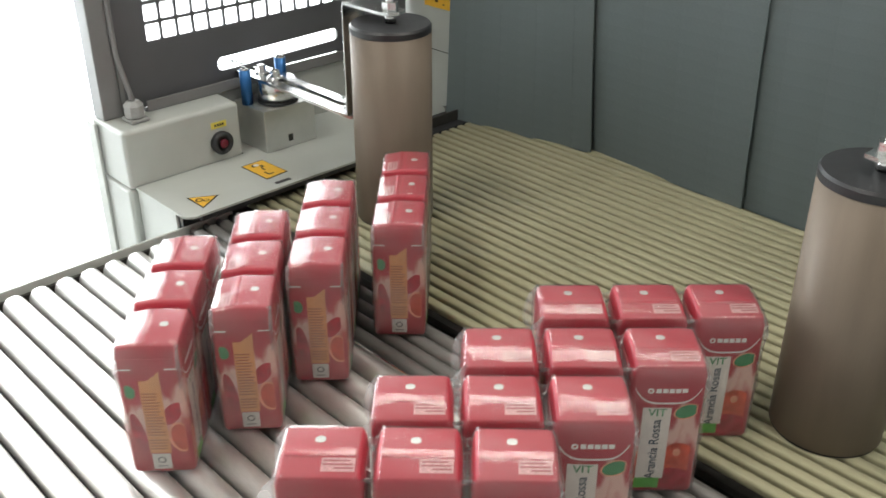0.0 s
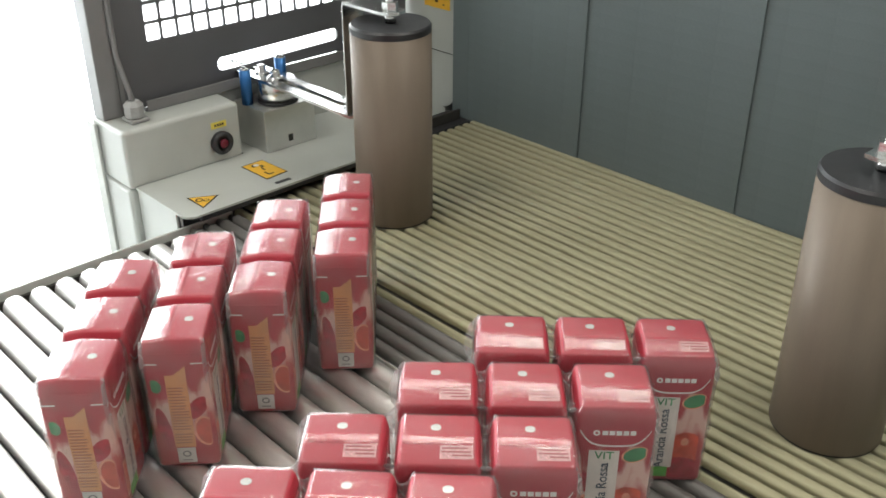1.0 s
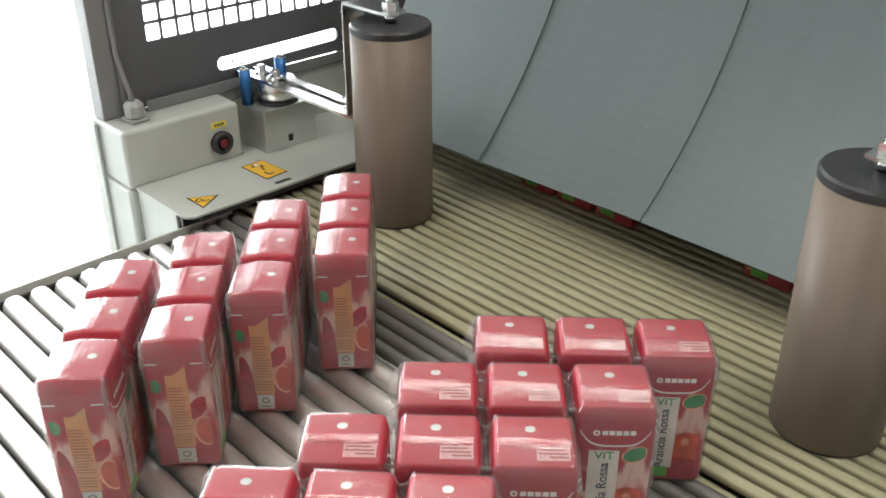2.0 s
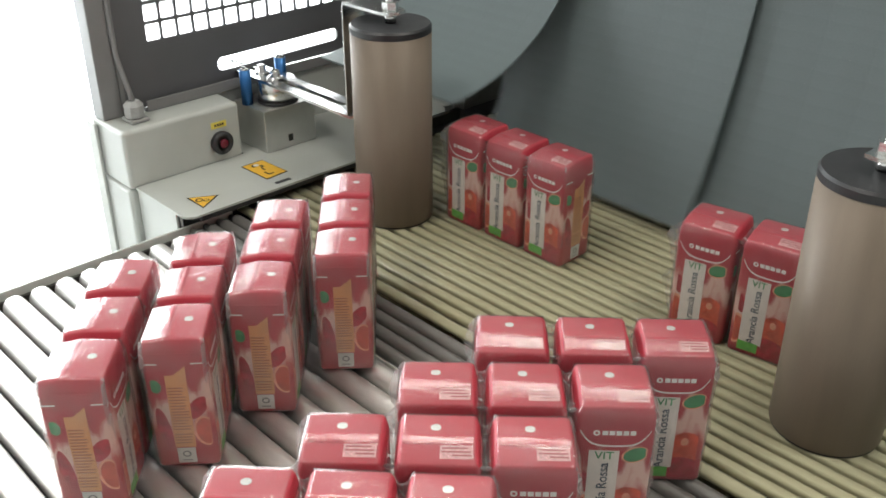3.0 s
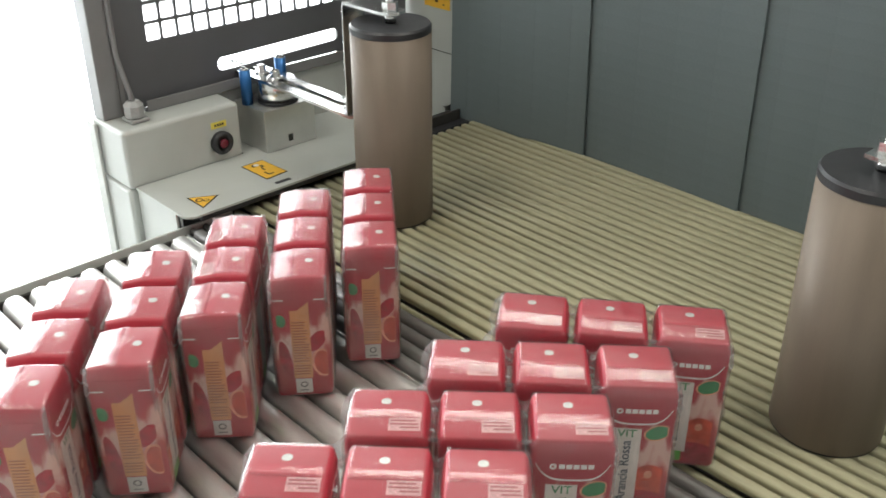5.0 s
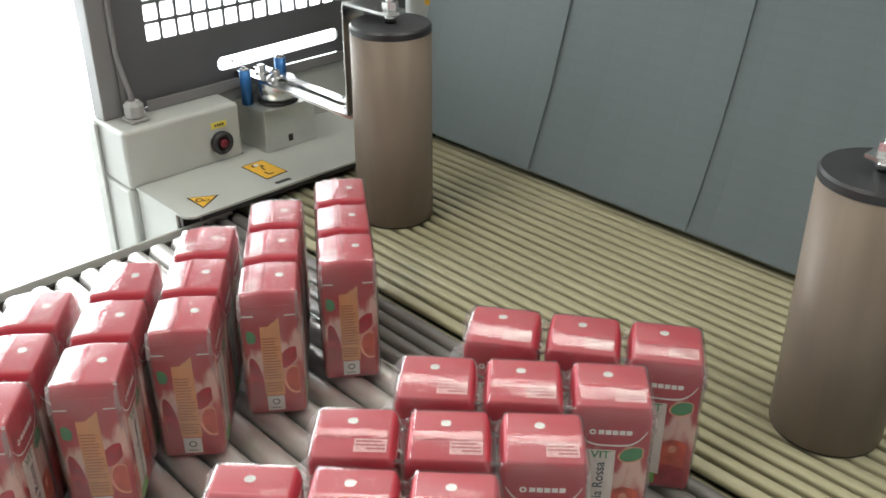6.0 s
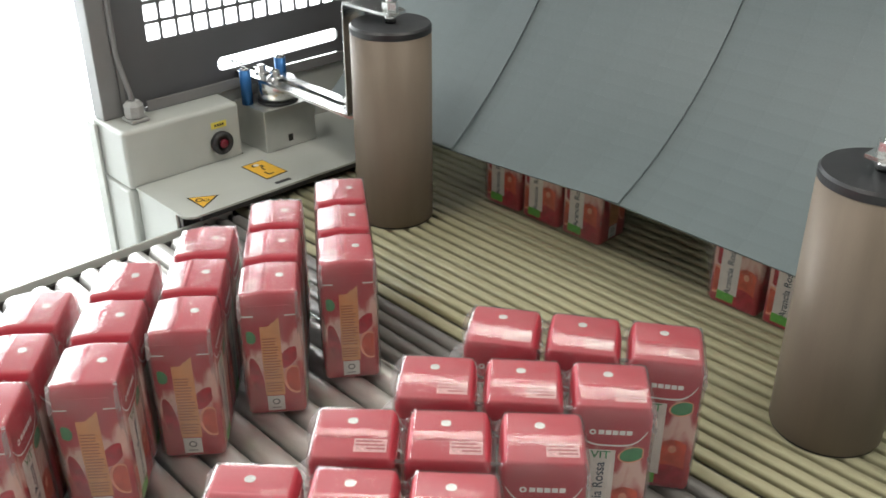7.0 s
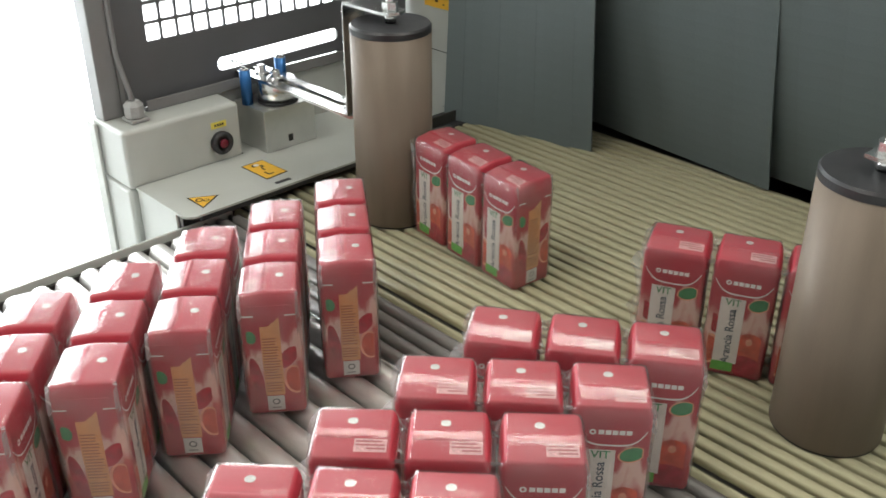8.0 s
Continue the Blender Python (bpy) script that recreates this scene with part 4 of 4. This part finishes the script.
for lane, table in (("A", [((-0.6240, 0.0041, -44.6), (-0.6180, -0.0687, -40.8), (-0.6119, -0.1498, -37.5)),
                           ((-0.6190, -0.0915, -42.5), (-0.6156, -0.1483, -42.5), (-0.6109, -0.2219, -39.5)),
                           ((-0.6065, -0.1725, -40.1), (-0.6040, -0.2299, -40.1), (-0.5991, -0.2995, -38.8)),
                           ((-0.6097, -0.2446, -41.5), (-0.6075, -0.3000, -41.0), (-0.6035, -0.3683, -39.5))]),
                    ("B", [((-0.3204, 0.0059, 47.0), (-0.3200, -0.0603, 44.1), (-0.3184, -0.1350, 42.0)),
                           ((-0.3159, -0.0761, 46.5), (-0.3146, -0.1360, 44.9), (-0.3127, -0.2073, 43.9)),
                           ((-0.3152, -0.1571, 46.0), (-0.3138, -0.2142, 44.6), (-0.3121, -0.2826, 42.8)),
                           ((-0.3130, -0.2308, 45.0), (-0.3120, -0.2851, 43.1), (-0.3110, -0.3550, 42.5))])):
    for p0, p1, p2 in table:
        PACKS.append(resting(p0, p1, p2))
    last = (-0.6205, 0.0072, -44.0) if lane == "A" else (-0.3259, 0.0190, 41.0)
    goal = (-0.6086, -0.0788, -36.1) if lane == "A" else (-0.3270, -0.0656, 35.5)
    come = lead_in(entry(lane, 0.0))[:-1]
    come += shove(4.5, last, goal, ((0.0, 0.0), (0.25, 0.33), (0.5, 0.62), (0.75, 0.87), (1.0, 1.0))) + [(8.0, *goal)]
    PACKS.append(come)
    nxt = [r for r in lead_in(entry(lane, CYCLE)) if r[0] <= 8.01]
    if lane == "A":
        nxt += [(8.03, -0.6135, 0.1005, -9.0), (8.18, -0.6165, 0.098, -25)]
    else:
        nxt += [(8.33, -0.3235, 0.1000, 31.5)]
    PACKS.append(sorted({r[0]: r for r in nxt}.values()))

def settle(rows):
    """Lane B packs stand a little further on in their own facing."""
    out = []
    for t, x, y, a in rows:
        d = 0.0055 * min(1.0, a / 40)
        out.append((t, x + d * math.sin(radians(a)), y - d * math.cos(radians(a)), a))
    return out


PACKS = PACKS[:6] + [settle(rows) for rows in PACKS[6:]]
pack = juice_pack()
PACK_OBS = [pack] + [copy_thing(pack, pose(0, 0, 0)) for _ in PACKS[1:]]
WRAPS = [finish("film_wrap", film_wrap(k), FILM, True) for k in (4, 5, 6, 7)]
for shape in WRAPS:
    shape.materials.append(TUCK)
    shape.materials.append(ENDFILM)
for k, ob in enumerate(PACK_OBS[1:]):
    for child in ob.children:
        if child.name.startswith("film_wrap"):
            child.data = WRAPS[k % 4]
for ob, rows in zip(PACK_OBS, PACKS):
    ob.matrix_basis = pose(rows[0][1], rows[0][2], 0.0004, 0, 0, rows[0][3])


# ---- movement ----
def lerp(table, t):
    for (a, va), (b, vb) in zip(table, table[1:]):
        if t <= b:
            s = max(0.0, (t - a) / (b - a))
            return va + (vb - va) * s
    return table[-1][1]


# each strip after it has slipped off the packs: seconds in the cycle, and how far the two ends of its lower edge stand out of the hanging plane
SLIP = [
    [(2.74, 0.218, 0.218), (2.88, 0.236, 0.236), (3.02, 0.230, 0.226), (3.12, 0.180, 0.165), (3.20, 0.110, 0.085), (3.30, 0.040, 0.005), (3.42, 0.020, -0.027), (3.50, 0.038, -0.034), (3.80, 0.038, -0.042), (4.00, 0.034, -0.036), (4.20, 0.026, -0.042), (4.53, 0.016, -0.026)],
    [(2.74, 0.217, 0.217), (2.88, 0.226, 0.226), (2.93, 0.216, 0.222), (2.96, 0.170, 0.190), (3.00, 0.085, 0.105), (3.10, -0.029, -0.010), (3.20, -0.089, -0.045), (3.30, -0.090, -0.061), (3.42, -0.097, -0.074), (3.50, -0.103, -0.097), (3.60, -0.100, -0.111), (3.70, -0.100, -0.078), (3.80, -0.097, -0.048), (4.00, -0.045, -0.037), (4.20, -0.064, -0.016), (4.53, -0.038, -0.015)],
    [(2.74, 0.215, 0.215), (2.93, 0.205, 0.205), (2.99, 0.100, 0.120), (3.05, 0.010, 0.030), (3.12, -0.025, -0.016), (3.25, -0.070, -0.061), (3.45, -0.100, -0.094), (3.65, -0.123, -0.078), (3.90, -0.059, -0.049), (4.20, -0.030, -0.025), (4.53, -0.021, -0.010)],
    [(2.74, 0.215, 0.215), (2.95, 0.205, 0.205), (3.05, 0.080, 0.100), (3.15, -0.016, 0.0), (3.28, -0.066, -0.053), (3.48, -0.098, -0.090), (3.70, -0.075, -0.070), (4.00, -0.049, -0.041), (4.25, -0.028, -0.025), (4.53, -0.011, -0.010)],
]
# how a strip bends at its two ends: seconds in the cycle, and the share of its turn that grows from the hinge down
PUSH = [(0.0, 0.5, 0.5), (0.9, 0.4, 0.4), (1.5, 0.7, 0.7), (2.05, 0.85, 0.85), (2.43, 0.85, 0.8), (2.62, 1.1, 1.1), (2.74, 1.3, 1.3)]
START = [(0.0, 0.5, 0.5), (0.9, 0.4, 0.4)]
CURL = [
    START + [(1.5, 0.6, 0.62), (2.05, 0.62, 0.66), (2.43, 0.5, 0.54), (2.62, 0.88, 0.91), (2.74, 1.15, 1.21), (2.90, 1.2, 1.3), (3.05, 1.25, 1.25), (3.14, 0.4, 0.4), (3.22, -0.7, -0.7), (3.32, -0.2, -0.2), (3.45, 0.5, 0.5), (4.53, 0.5, 0.5)],
    START + [(1.5, 0.58, 0.7), (2.05, 0.6, 0.85), (2.43, 0.42, 0.85), (2.62, 0.83, 1.1), (2.74, 1.17, 1.3), (2.90, 1.3, 1.3), (3.05, 0.6, 0.6), (3.20, 0.3, 0.3), (3.42, 0.3, 0.3), (3.55, 0.5, 0.7), (3.75, 0.4, 1.5), (3.95, 0.2, 2.8), (4.25, 0.3, 2.2), (4.53, 0.5, 1.5)],
    PUSH + [(2.94, 1.3, 1.3), (3.08, 0.6, 0.6), (3.90, 0.8, 0.8), (4.53, 0.8, 0.8)],
    PUSH + [(2.98, 1.3, 1.3), (3.12, 0.6, 0.6), (4.53, 0.5, 0.5)],
]
TOUCH_Z = 0.115


def hang(th, curl):
    """Points and angles down a strip of the turn th."""
    y = z = 0.0
    out = []
    for i in range(PIECES):
        a = th * (1 - curl + 2 * curl * (i + 0.5) / PIECES)
        out.append((y, z, a))
        y += seg * math.sin(a)
        z += seg * math.cos(a)
    return out + [(y, z, 0.0)]


def solve_turn(measure_of, goal):
    lo, hi = -1.3, 1.3
    for _ in range(40):
        mid = (lo + hi) / 2
        lo, hi = (mid, hi) if measure_of(mid) < goal else (lo, mid)
    return lo


def out_at_touch(th, curl):
    rows = hang(th, curl)
    deep = HINGE_Z - TOUCH_Z
    for (y0, z0, _), (y1, z1, _) in zip(rows, rows[1:]):
        if z1 >= deep:
            return y0 + (y1 - y0) * (deep - z0) / (z1 - z0)
    return rows[-1][0] + 0.5


def strip_turn(slip, curls, t, u):
    """The turn of a strip at t seconds, at the share u of its width: pushed out by the packs' upper front edges, then slipping off and swinging."""
    if t >= 4.53:
        t -= CYCLE
        t = max(0.0, t - 0.05 * min(1.0, max(0.0, (t - 1.7) / 0.9)))

    def across(table, at):
        return (1 - u) * lerp([r[:2] for r in table], at) + u * lerp([(r[0], r[2]) for r in table], at)
    curl = across(curls, t)
    if t < slip[0][0]:
        out = 0.4012 - (0.184 + (2.8 - t) * SPEED) + 0.0065
        if out <= 0 or t < 0.9:
            rest = across(slip, 4.53) * max(0.0, 1 - t / 0.8)
            return (solve_turn(lambda th: hang(th, curl)[-1][0], rest) if abs(rest) > 1e-4 else 0.0), curl
        return solve_turn(lambda th: out_at_touch(th, curl), out), curl
    return solve_turn(lambda th: hang(th, curl)[-1][0], across(slip, t)), curl


def motions():
    for ob, rows in zip(PACK_OBS, PACKS):
        rows = list(rows)
        if rows[-1][0] < 8.0:
            rows.append((8.0, *rows[-1][1:]))
        walk(ob, [(t, pose(x, y, 0.0004, 0, 0, a)) for t, x, y, a in rows])
    for bar, u0 in BARS:
        rows = []
        for k in range(81):
            u = u0 - SPEED * k / 10
            if k % 20 == 0 or -0.09 < u < 0.04:
                rows.append((k / 10, bar_pose(u)))
        walk(bar, rows)
    for (width, grid), slip, curls in zip(STRIPS, SLIP, CURL):
        keys = [[[] for _ in rows] for _, _, rows in grid]
        gap = width / len(grid)
        for k in range(81):
            t = k / 10
            lines = [hang(*strip_turn(slip, curls, t, u)) for _, u, _ in grid]
            for c, (xc, _, _) in enumerate(grid):
                a, b = max(0, c - 1), min(len(grid) - 1, c + 1)
                for i in range(PIECES):
                    y, z, turn = lines[c][i]
                    rz = math.degrees(math.atan2(lines[a][i][0] - lines[b][i][0], gap * (b - a)))
                    ry = math.degrees(math.atan2(lines[b][i][1] - lines[a][i][1], gap * (b - a)))
                    keys[c][i].append((t, pose(xc, 0.4012 - y, HINGE_Z - z, -math.degrees(turn), ry, rz)))
        for (_, _, rows), column in zip(grid, keys):
            for ob, way in zip(rows, column):
                walk(ob, way)


motions()
